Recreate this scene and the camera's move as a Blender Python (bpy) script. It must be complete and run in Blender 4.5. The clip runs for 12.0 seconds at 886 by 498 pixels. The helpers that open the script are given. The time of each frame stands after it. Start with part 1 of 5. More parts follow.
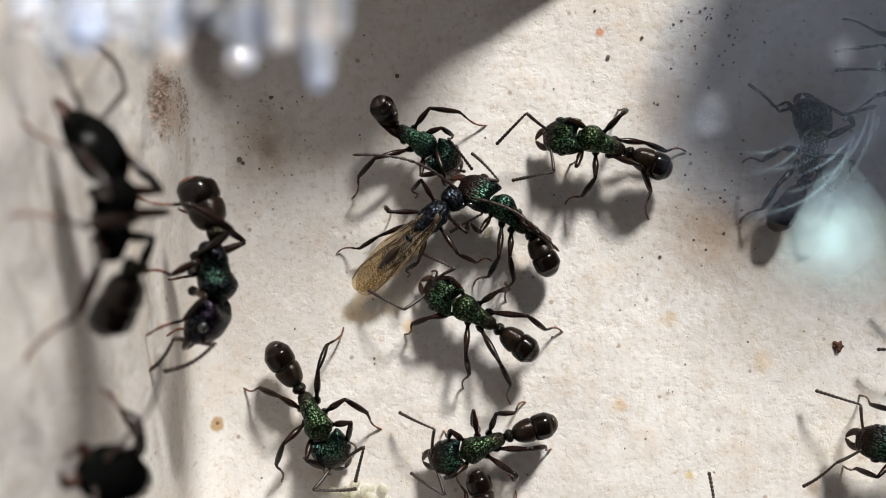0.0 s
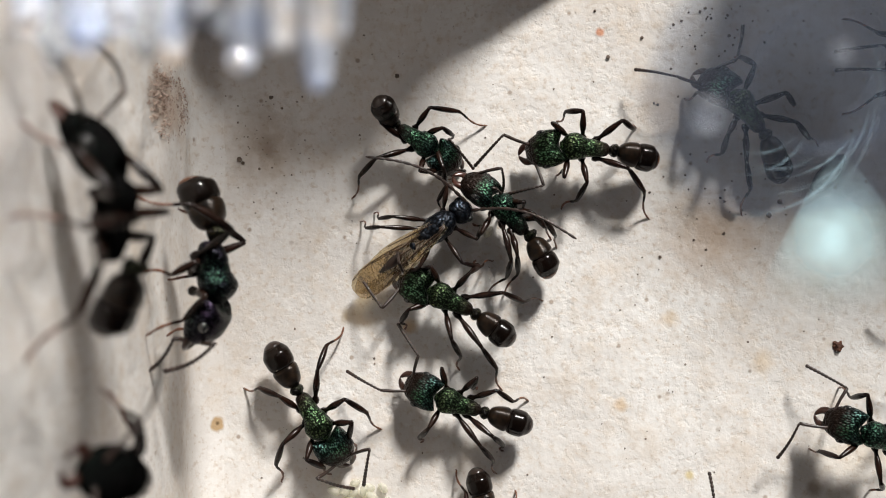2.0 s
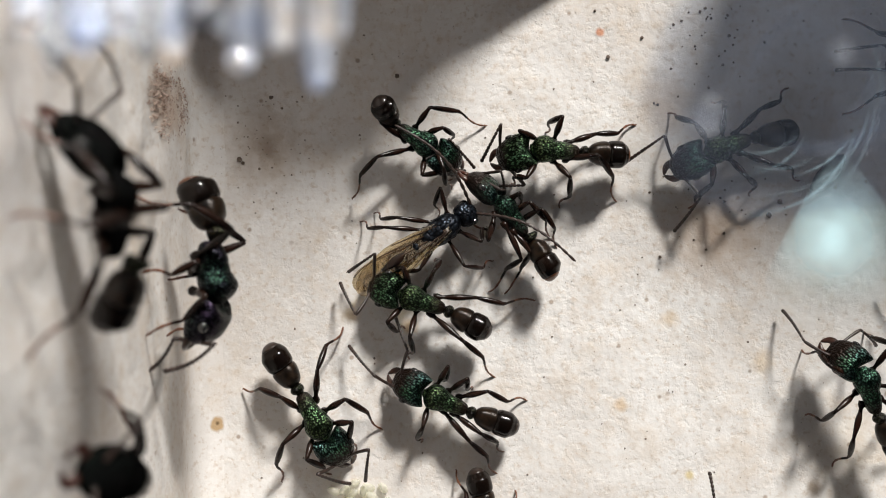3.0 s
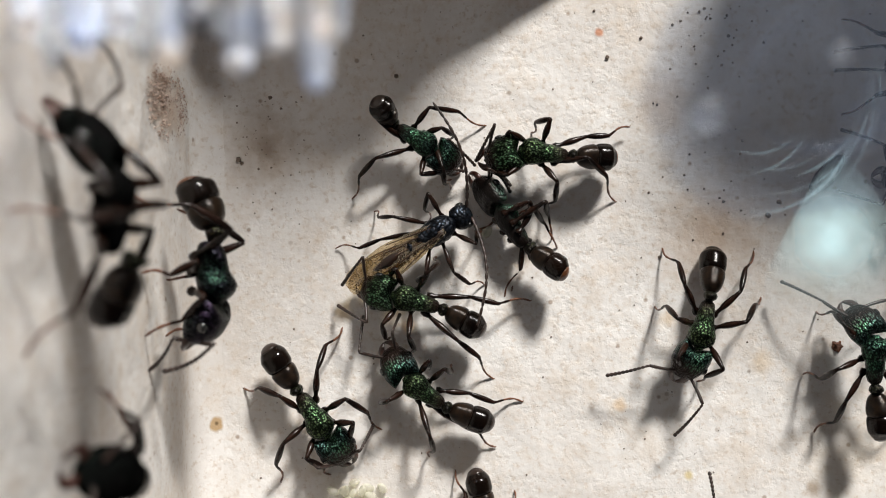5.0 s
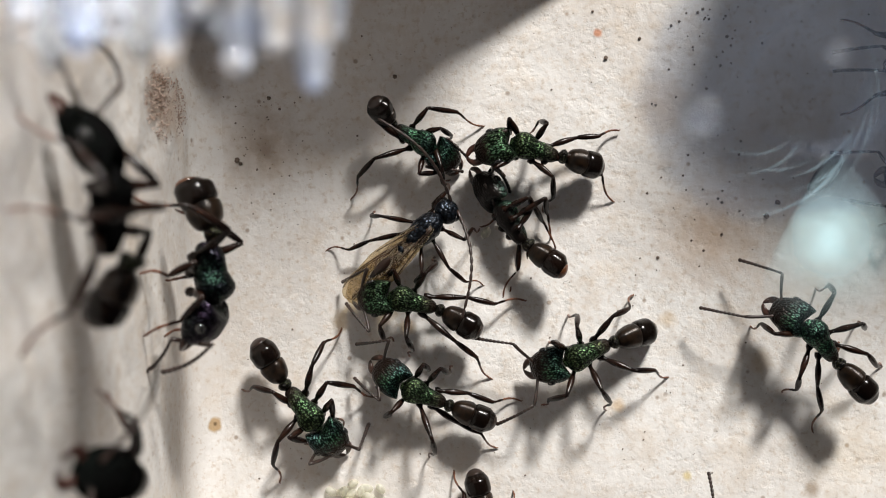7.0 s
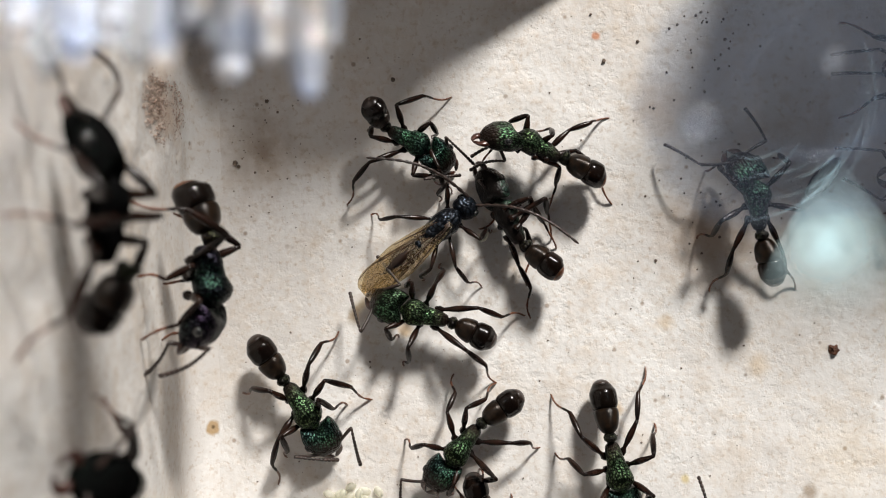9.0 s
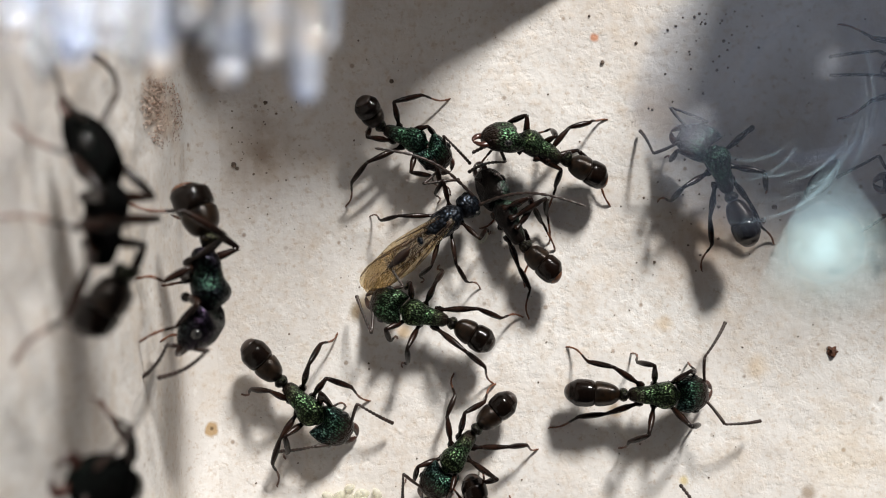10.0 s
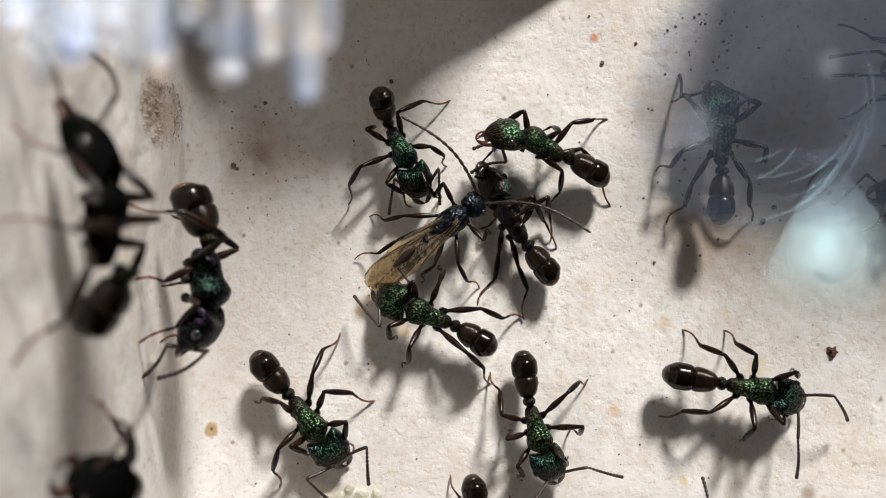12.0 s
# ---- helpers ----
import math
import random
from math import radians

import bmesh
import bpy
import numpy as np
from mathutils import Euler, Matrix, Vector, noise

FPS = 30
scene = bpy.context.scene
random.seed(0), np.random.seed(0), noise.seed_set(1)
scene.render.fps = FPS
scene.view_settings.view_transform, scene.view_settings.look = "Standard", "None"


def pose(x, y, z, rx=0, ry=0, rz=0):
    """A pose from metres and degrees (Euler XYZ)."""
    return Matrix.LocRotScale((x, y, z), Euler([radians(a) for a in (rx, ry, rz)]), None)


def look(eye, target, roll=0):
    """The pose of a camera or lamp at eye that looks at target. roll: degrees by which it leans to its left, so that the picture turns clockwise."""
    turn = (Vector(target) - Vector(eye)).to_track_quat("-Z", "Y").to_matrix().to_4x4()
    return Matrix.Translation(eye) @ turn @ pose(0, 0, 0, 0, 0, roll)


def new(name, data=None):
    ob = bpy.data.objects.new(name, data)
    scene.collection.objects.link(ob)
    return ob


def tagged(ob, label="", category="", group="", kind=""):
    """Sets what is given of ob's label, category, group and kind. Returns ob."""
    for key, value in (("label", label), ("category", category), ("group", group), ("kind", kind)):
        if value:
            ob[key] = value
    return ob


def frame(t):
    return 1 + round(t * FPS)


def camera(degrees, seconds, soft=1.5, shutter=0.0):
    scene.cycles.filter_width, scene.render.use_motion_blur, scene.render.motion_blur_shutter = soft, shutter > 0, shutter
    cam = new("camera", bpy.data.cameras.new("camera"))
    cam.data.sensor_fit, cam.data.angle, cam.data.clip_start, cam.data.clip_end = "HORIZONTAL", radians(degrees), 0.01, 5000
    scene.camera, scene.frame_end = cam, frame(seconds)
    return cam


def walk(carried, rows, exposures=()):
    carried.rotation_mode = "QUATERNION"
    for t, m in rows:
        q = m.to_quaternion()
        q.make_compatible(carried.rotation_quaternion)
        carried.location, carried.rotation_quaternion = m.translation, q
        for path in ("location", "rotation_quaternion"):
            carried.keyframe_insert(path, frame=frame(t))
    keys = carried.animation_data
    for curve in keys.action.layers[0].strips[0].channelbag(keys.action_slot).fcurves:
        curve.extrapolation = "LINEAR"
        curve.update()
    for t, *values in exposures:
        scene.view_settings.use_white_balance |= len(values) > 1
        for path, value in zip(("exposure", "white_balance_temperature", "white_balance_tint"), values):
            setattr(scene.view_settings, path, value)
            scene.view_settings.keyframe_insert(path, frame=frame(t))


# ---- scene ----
cam = camera(47.07, 12.0, soft=1.0)
# a macro lens with a shallow depth of field, focused on the insects' backs
cam.data.dof.use_dof = True
cam.data.dof.focus_distance = 0.0434
cam.data.dof.aperture_fstop = 54.0
MM = 0.001
DRIFT = [(0, 0, 0), (3, 0, 0), (5, 0.037, 0.007), (6, 0.05, 0.01), (6.5, 0.062, 0.015), (7, 0.1, 0.03),
         (8, 0.15, 0.1), (9, 0.188, 0.163), (9.5, 0.237, 0.225), (10, 0.25, 0.233), (12, 0.258, 0.25)]
walk(cam, [(t, pose(x * MM, y * MM, 0.045)) for t, x, y in DRIFT])

# ---- light: low sun past unseen walls added to shape its shade, and the sky ----
SUN_FROM = Vector((0.290, 0.790, 0.540))
world = bpy.data.worlds.new("sky")
scene.world = world
world.use_nodes = True
wn = world.node_tree.nodes
wn.clear()
sky = wn.new("ShaderNodeTexSky")
sky.sky_type, sky.sun_disc = "NISHITA", False
sky.sun_elevation, sky.sun_rotation = radians(32.7), radians(20)
sky.dust_density, sky.ozone_density, sky.air_density = 4.0, 0.4, 0.6
back = wn.new("ShaderNodeBackground")
back.inputs["Strength"].default_value = 0.0088
wo = wn.new("ShaderNodeOutputWorld")
world.node_tree.links.new(sky.outputs[0], back.inputs["Color"])
world.node_tree.links.new(back.outputs[0], wo.inputs["Surface"])
sun = new("sun", bpy.data.lights.new("sun", "SUN"))
sun.data.energy, sun.data.angle, sun.data.color = 5.0, radians(9.0), (1.0, 0.972, 0.925)
sun.matrix_basis = look(SUN_FROM * 0.3, (0, 0, 0))
scene.view_settings.exposure = 0.18


# ---- materials ----
class Nodes:
    """A material's node tree, with short ways to add to it."""

    def __init__(self, name):
        self.mat = bpy.data.materials.new(name)
        self.mat.use_nodes = True
        self.tree = self.mat.node_tree
        self.tree.nodes.clear()
        self.out = self.add("ShaderNodeOutputMaterial")
        self.coord = self.add("ShaderNodeTexCoord").outputs["Object"]

    def add(self, kind, **inputs):
        node = self.tree.nodes.new(kind)
        for key, value in inputs.items():
            self.put(node, key, value)
        return node

    def put(self, node, key, value):
        socket = node.inputs[int(key[1:])] if key[0] == "i" and key[1:].isdigit() else node.inputs[key.replace("_", " ")]
        if isinstance(value, bpy.types.NodeSocket):
            self.tree.links.new(value, socket)
        else:
            socket.default_value = (*value, 1.0) if isinstance(value, tuple) and len(value) == 3 and socket.type == "RGBA" else value

    def noise(self, scale, detail=4.0, rough=0.55, vec=None):
        return self.add("ShaderNodeTexNoise", Vector=vec or self.coord, Scale=scale, Detail=detail, Roughness=rough).outputs["Fac"]

    def cells(self, scale, feature="F1", vec=None):
        node = self.add("ShaderNodeTexVoronoi", Vector=vec or self.coord, Scale=scale)
        node.feature = feature
        return node.outputs["Distance"]

    def ramp(self, fac, *stops):
        node = self.add("ShaderNodeValToRGB", Fac=fac)
        ramp = node.color_ramp
        while len(ramp.elements) < len(stops):
            ramp.elements.new(0.5)
        for e, (p, c) in zip(ramp.elements, stops):
            e.position = p
            e.color = (*c, 1.0) if isinstance(c, tuple) else (c, c, c, 1.0)
        return node.outputs["Color"]

    def mix(self, fac, a, b, kind="MIX"):
        node = self.add("ShaderNodeMix")
        node.data_type, node.blend_type = "RGBA", kind
        self.put(node, "i0", fac)
        self.put(node, "i6", a)
        self.put(node, "i7", b)
        return node.outputs[2]

    def maths(self, op, a, b=0.0, c=0.0):
        node = self.add("ShaderNodeMath", i0=a, i1=b, i2=c)
        node.operation = op
        return node.outputs[0]

    def bump(self, height, distance, strength=1.0, normal=None):
        node = self.add("ShaderNodeBump", Height=height, Distance=distance, Strength=strength)
        if normal:
            self.put(node, "Normal", normal)
        return node.outputs["Normal"]

    def blot(self, x, y, z, r, soft=0.6, wobble=0.25):
        """1 inside an uneven spot of radius r (mm) round a place, 0 outside."""
        warp = self.noise(1600.0, 3.0)
        away = self.add("ShaderNodeVectorMath", i0=self.coord, i1=(x * MM, y * MM, z * MM))
        away.operation = "DISTANCE"
        d = self.maths("ADD", away.outputs["Value"], self.maths("MULTIPLY", self.maths("SUBTRACT", warp, 0.5), wobble * 4 * r * MM))
        node = self.add("ShaderNodeMapRange", Value=d, From_Min=r * MM, From_Max=r * MM * (1 - soft), To_Min=0.0, To_Max=1.0)
        return node.outputs["Result"]

    def surface(self, **inputs):
        node = self.add("ShaderNodeBsdfPrincipled", **inputs)
        self.tree.links.new(node.outputs[0], self.out.inputs["Surface"])
        return self.mat


def plaster(name, blots=(), rough_scale=1.0, tint=(0.0, 0.0, 0.0)):
    n = Nodes(name)
    base = n.ramp(n.noise(140.0, 5.0), (0.32, (0.66 + tint[0], 0.62 + tint[1], 0.585 + tint[2])), (0.62, (0.804, 0.783, 0.760)))
    base = n.mix(n.maths("MULTIPLY", n.ramp(n.noise(420.0, 6.0, 0.7), (0.5, 0.0), (0.75, 1.0)), 0.5), base, (0.62, 0.49, 0.36))
    smear = n.add("ShaderNodeMapping", Vector=n.coord, Scale=(1.0, 0.06, 1.0)).outputs[0]
    side = n.add("ShaderNodeMapRange", Value=n.add("ShaderNodeSeparateXYZ", Vector=n.coord).outputs["X"], From_Min=-3.0 * MM, From_Max=-7.0 * MM).outputs["Result"]
    streak = n.maths("MULTIPLY", n.noise(2600.0, 4.0, 0.6, smear), side)
    base = n.mix(n.maths("MULTIPLY", n.ramp(streak, (0.5, 0.0), (0.75, 1.0)), 0.16), base, (0.56, 0.50, 0.44))
    base = n.mix(n.maths("MULTIPLY", n.ramp(n.noise(1150.0, 5.0, 0.7), (0.5, 0.0), (0.7, 1.0)), 0.42), base, (0.56, 0.46, 0.36))
    grain = n.noise(3400.0, 3.0, 0.65)
    base = n.mix(n.maths("MULTIPLY", n.ramp(grain, (0.55, 0.0), (0.7, 1.0)), 0.6), base, (0.52, 0.42, 0.33))
    base = n.mix(n.maths("MULTIPLY", n.ramp(n.noise(2100.0, 2.0), (0.6, 0.0), (0.72, 1.0)), 0.4), base, (0.86, 0.84, 0.82))
    specks = n.ramp(n.cells(900.0), (0.06, 1.0), (0.12, 0.0))
    keep = n.ramp(n.noise(300.0, 1.0), (0.46, 0.0), (0.56, 1.0))
    base = n.mix(n.maths("MULTIPLY", n.maths("MULTIPLY", specks, keep), 0.75), base, (0.30, 0.22, 0.16))
    for (x, y, z, r, soft, colour, amount) in blots:
        base = n.mix(n.maths("MULTIPLY", n.blot(x, y, z, r, soft), amount), base, colour)
    fine = n.noise(5200.0 * rough_scale, 4.0, 0.6)
    wide = n.noise(1300.0 * rough_scale, 3.0, 0.5)
    pits = n.ramp(n.noise(1900.0 * rough_scale, 4.0, 0.6), (0.28, 0.0), (0.5, 1.0))
    nrm = n.bump(fine, 0.00004, 0.38)
    nrm = n.bump(wide, 0.00012, 0.23, nrm)
    nrm = n.bump(n.noise(420.0, 3.0), 0.0003, 0.3, nrm)
    nrm = n.bump(streak, 0.0001, 0.10, nrm)
    nrm = n.bump(n.maths("MAXIMUM", pits, n.ramp(n.noise(500.0, 2.0), (0.40, 1.0), (0.6, 0.0))), 0.00007, 0.35, nrm)
    return n.surface(Base_Color=base, Roughness=0.85, Specular_IOR_Level=0.25, Normal=nrm)


def cuticle(name, dark, bright, gold, pit, metallic=1.0, cool=(0.01, 0.06, 0.045), fade=None, relief=1.0, spec=0.5, across=1.0, belly=None):
    """Metallic cuticle covered with rows of small raised beads; across draws the beads out along the body, belly gives the heights between which the metal gives way to dull brown."""
    n = Nodes(name)
    rnd = n.add("ShaderNodeObjectInfo").outputs["Random"]
    drawn = n.add("ShaderNodeMapping", Vector=n.coord, Scale=(across, 1.0, 1.0)).outputs[0]
    d = n.cells(pit, "F1", drawn)
    tone = n.mix(n.ramp(n.noise(900.0, 2.0), (0.38, 0.0), (0.62, 1.0)), bright, gold)
    tone = n.mix(n.maths("MULTIPLY", rnd, 0.25), tone, cool)
    tone = n.mix(n.maths("MULTIPLY", n.ramp(n.noise(1500.0, 2.0), (0.45, 0.0), (0.66, 1.0)), 0.55), tone, dark)
    tone = n.mix(n.maths("MULTIPLY", n.ramp(d, (0.24, 0.0), (0.50, 1.0)), 0.96), tone, dark)
    if fade:
        x = n.add("ShaderNodeSeparateXYZ", Vector=n.coord).outputs["X"]
        x = n.maths("ADD", x, n.maths("MULTIPLY", n.maths("SUBTRACT", n.noise(1500.0, 2.0), 0.5), 0.0006))
        dusk = n.add("ShaderNodeMapRange", Value=x, From_Min=fade[0] * MM, From_Max=fade[1] * MM).outputs["Result"]
        tone = n.mix(dusk, tone, (0.012, 0.007, 0.005))
        metallic = n.maths("MULTIPLY", n.maths("SUBTRACT", 1.0, n.maths("MULTIPLY", dusk, 0.55)), metallic)
        spec = n.maths("MULTIPLY", n.maths("SUBTRACT", 1.0, n.maths("MULTIPLY", dusk, 0.7)), spec)
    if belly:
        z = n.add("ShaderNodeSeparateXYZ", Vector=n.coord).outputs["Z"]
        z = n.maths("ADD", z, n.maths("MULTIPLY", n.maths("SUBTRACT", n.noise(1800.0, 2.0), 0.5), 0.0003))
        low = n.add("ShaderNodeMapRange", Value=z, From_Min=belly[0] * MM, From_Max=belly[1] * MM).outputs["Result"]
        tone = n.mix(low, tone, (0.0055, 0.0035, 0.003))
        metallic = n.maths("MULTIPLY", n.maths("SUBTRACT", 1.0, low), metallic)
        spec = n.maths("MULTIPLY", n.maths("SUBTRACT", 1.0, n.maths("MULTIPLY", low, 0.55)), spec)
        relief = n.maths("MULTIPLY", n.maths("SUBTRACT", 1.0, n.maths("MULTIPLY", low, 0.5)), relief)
    dome = n.maths("SUBTRACT", 1.0, n.maths("MULTIPLY", d, d))
    nrm = n.bump(dome, 0.00005, relief)
    nrm = n.bump(n.noise(pit * 2.2, 2.0), 0.000003, 0.5, nrm)
    return n.surface(Base_Color=tone, Metallic=metallic, Roughness=0.33, Normal=nrm, Specular_IOR_Level=spec)


def shell(name, a, b, scale, rough, coat=0.4, metallic=0.0, relief=0.0000014, bands=0.0, spec=0.5, brushed=0.0):
    """Smooth horny surface with fine wrinkles."""
    n = Nodes(name)
    tone = n.mix(n.ramp(n.noise(scale, 4.0), (0.35, 0.0), (0.68, 1.0)), a, b)
    nrm = n.bump(n.noise(14000.0, 3.0), relief, 0.6)
    if bands:
        wave = n.add("ShaderNodeTexWave", Vector=n.coord, Scale=bands, Distortion=1.5)
        nrm = n.bump(wave.outputs["Fac"], relief, 0.5, nrm)
    mat = n.surface(Base_Color=tone, Metallic=metallic, Roughness=rough, Coat_Weight=coat, Coat_Roughness=0.12, Specular_IOR_Level=spec, Normal=nrm)
    if brushed:
        around = n.add("ShaderNodeTangent")
        around.direction_type, around.axis = "RADIAL", "X"
        for node in n.tree.nodes:
            if node.type == "BSDF_PRINCIPLED":
                n.put(node, "Tangent", around.outputs[0])
                n.put(node, "Anisotropic", brushed)
                n.put(node, "Anisotropic Rotation", 0.25)
    return mat


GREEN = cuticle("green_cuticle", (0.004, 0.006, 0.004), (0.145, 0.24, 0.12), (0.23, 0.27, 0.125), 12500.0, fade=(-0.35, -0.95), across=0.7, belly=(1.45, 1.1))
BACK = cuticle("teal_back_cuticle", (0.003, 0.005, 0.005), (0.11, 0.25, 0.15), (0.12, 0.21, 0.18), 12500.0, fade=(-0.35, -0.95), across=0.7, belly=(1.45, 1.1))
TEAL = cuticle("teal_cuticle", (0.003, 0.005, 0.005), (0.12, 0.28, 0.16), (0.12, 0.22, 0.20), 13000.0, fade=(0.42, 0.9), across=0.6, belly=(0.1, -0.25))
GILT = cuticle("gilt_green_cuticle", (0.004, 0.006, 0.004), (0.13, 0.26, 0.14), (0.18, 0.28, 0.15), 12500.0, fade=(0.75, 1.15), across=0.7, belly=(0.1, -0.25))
DUSK = cuticle("dusky_cuticle", (0.004, 0.003, 0.003), (0.035, 0.045, 0.022), (0.06, 0.04, 0.018), 9500.0, 0.8, (0.02, 0.025, 0.014))
VIOLET = cuticle("violet_cuticle", (0.004, 0.004, 0.006), (0.035, 0.085, 0.055), (0.055, 0.036, 0.065), 13000.0, 1.0, (0.03, 0.018, 0.04), across=0.8)
# near-black, dull cuticle: shade put into the colour of ants high on the wall
SHADED = cuticle("shaded_cuticle", (0.003, 0.003, 0.003), (0.007, 0.006, 0.006), (0.006, 0.010, 0.008), 9000.0, 0.0, (0.005, 0.005, 0.006), None, 0.3, 0.0)
JET = cuticle("black_cuticle", (0.005, 0.006, 0.009), (0.045, 0.062, 0.085), (0.035, 0.045, 0.06), 6000.0, 0.8, (0.01, 0.014, 0.02))
GASTER = shell("gaster_shell", (0.003, 0.002, 0.0015), (0.009, 0.0045, 0.0028), 700.0, 0.16, 0.0, 0.0, 0.0000012, 16000.0, 0.27)
GASTER_FRONT = shell("gaster_front_shell", (0.004, 0.0025, 0.0018), (0.026, 0.014, 0.007), 3200.0, 0.28, 0.0, 0.3, 0.000004, 16000.0, 0.4, 0.5)
GASTER_TIP = shell("gaster_tip_shell", (0.020, 0.009, 0.005), (0.012, 0.006, 0.004), 1500.0, 0.3)
RUSTY_TIP = shell("rusty_tip_shell", (0.13, 0.045, 0.015), (0.045, 0.018, 0.009), 1500.0, 0.3)
LIMB = shell("limb_shell", (0.003, 0.002, 0.0018), (0.017, 0.007, 0.0042), 1500.0, 0.26, 0.0, spec=0.22)
TARSUS = shell("tarsus_shell", (0.16, 0.055, 0.022), (0.07, 0.026, 0.013), 1800.0, 0.4, 0.15)
FEELER = shell("feeler_shell", (0.035, 0.017, 0.012), (0.012, 0.008, 0.006), 3000.0, 0.45, 0.1)
MANDIBLE = shell("mandible_shell", (0.05, 0.016, 0.009), (0.018, 0.008, 0.005), 1600.0, 0.3, 0.2)
RED_MANDIBLE = shell("red_mandible_shell", (0.055, 0.014, 0.007), (0.012, 0.005, 0.004), 1600.0, 0.28, 0.3)
EYE = shell("eye_shell", (0.008, 0.008, 0.008), (0.02, 0.02, 0.02), 9000.0, 0.2, 0.6)
FLOOR_MAT = plaster("floor_plaster", (
    (-9.97, -7.72, 0, 0.36, 0.35, (0.42, 0.26, 0.10), 0.85), (-9.95, -7.70, 0, 0.12, 0.6, (0.10, 0.06, 0.03), 0.8),
    (6.95, 9.6, 0, 0.24, 0.5, (0.55, 0.20, 0.08), 0.8), (7.85, -6.95, 0, 0.40, 0.6, (0.62, 0.42, 0.22), 0.55),
    (14.2, -5.0, 0, 0.75, 0.8, (0.62, 0.44, 0.24), 0.4), (10.0, -3.1, 0, 0.55, 0.8, (0.58, 0.40, 0.20), 0.5),
    (11.9, 0.6, 0, 3.0, 0.9, (0.46, 0.30, 0.18), 0.6), (9.6, 6.4, 0, 1.6, 0.9, (0.52, 0.36, 0.22), 0.5),
    (-8.0, 4.6, 0, 2.4, 0.9, (0.34, 0.25, 0.17), 0.55), (-7.7, 4.4, 0, 0.8, 0.9, (0.22, 0.14, 0.08), 0.5),
    (-1.5, -3.4, 0, 0.45, 0.7, (0.66, 0.42, 0.16), 0.6), (10.9, -10.0, 0, 0.25, 0.7, (0.60, 0.45, 0.12), 0.6),
    (16.4, -10.6, 0, 0.5, 0.7, (0.25, 0.17, 0.10), 0.7), (18.0, -9.0, 0, 2.5, 0.9, (0.62, 0.47, 0.28), 0.3)))
WALL_MAT = plaster("wall_plaster", (
    (-10.9, 5.75, 6.2, 1.5, 0.6, (0.50, 0.38, 0.29), 0.5), (-10.9, 5.7, 4.8, 1.7, 0.6, (0.46, 0.33, 0.24), 0.6), (-10.9, 5.7, 3.2, 1.6, 0.6, (0.50, 0.38, 0.29), 0.5),
    (-10.9, 0.0, 9.0, 3.0, 0.9, (0.66, 0.55, 0.42), 0.4),
    (-9.97, -7.72, 0.1, 0.36, 0.35, (0.42, 0.26, 0.10), 0.85), (-9.95, -7.70, 0.1, 0.12, 0.6, (0.10, 0.06, 0.03), 0.8)), 0.6)



def clear(name, tint, haze, haze_colour, gloss=0.08, rough=0.1, uneven=300.0, front=0.5, ripple=0.0, core=None):
    """Thin clear stuff: mostly see-through, with a milky share and a gloss."""
    n = Nodes(name)
    see = n.add("ShaderNodeBsdfTransparent", Color=tint)
    milk = n.add("ShaderNodeBsdfTranslucent", Color=haze_colour)
    white = n.add("ShaderNodeBsdfDiffuse", Color=haze_colour)
    shine = n.add("ShaderNodeBsdfGlossy", Roughness=rough)
    if ripple:
        n.put(shine, "Normal", n.bump(n.noise(uneven * 3, 3.0), ripple, 0.8))
    both = n.add("ShaderNodeMixShader", Fac=front, i1=milk.outputs[0], i2=white.outputs[0])
    lot = n.ramp(n.noise(uneven, 3.0), (0.3, haze * 0.45), (0.75, min(1.0, haze * 1.4)))
    if core:
        near = n.blot(*core, 1.0, 0.03)
        lot = n.maths("MULTIPLY", lot, n.maths("POWER", near, 2.2))
    a = n.add("ShaderNodeMixShader", Fac=lot, i1=see.outputs[0], i2=both.outputs[0])
    b = n.add("ShaderNodeMixShader", Fac=gloss, i1=a.outputs[0], i2=shine.outputs[0])
    n.tree.links.new(b.outputs[0], n.out.inputs["Surface"])
    return n.mat


WING = clear("wing_membrane", (0.88, 0.80, 0.64), 0.11, (0.52, 0.40, 0.23), 0.17, 0.13, 900.0, 0.6, 0.00016)
VEIN = shell("wing_vein", (0.03, 0.015, 0.008), (0.07, 0.035, 0.015), 2000.0, 0.4)
FILM = clear("clear_film", (0.88, 0.91, 0.96), 0.11, (0.52, 0.63, 0.85), 0.02, 0.08, 260.0)
FOLD = clear("milky_film", (0.85, 0.92, 0.95), 0.60, (0.70, 0.87, 0.93), 0.02, 0.5, 500.0)
MILK = clear("milky_fold", (0.995, 0.998, 1.0), 1.9, (0.68, 0.90, 0.95), 0.0, 0.5, 700.0, 0.75, 0.0, (12.35, 0.55, 13.1, 3.4))
DROP = clear("droplet_water", (0.97, 0.98, 1.0), 0.13, (0.8, 0.85, 0.95), 0.02, 0.4, 900.0)


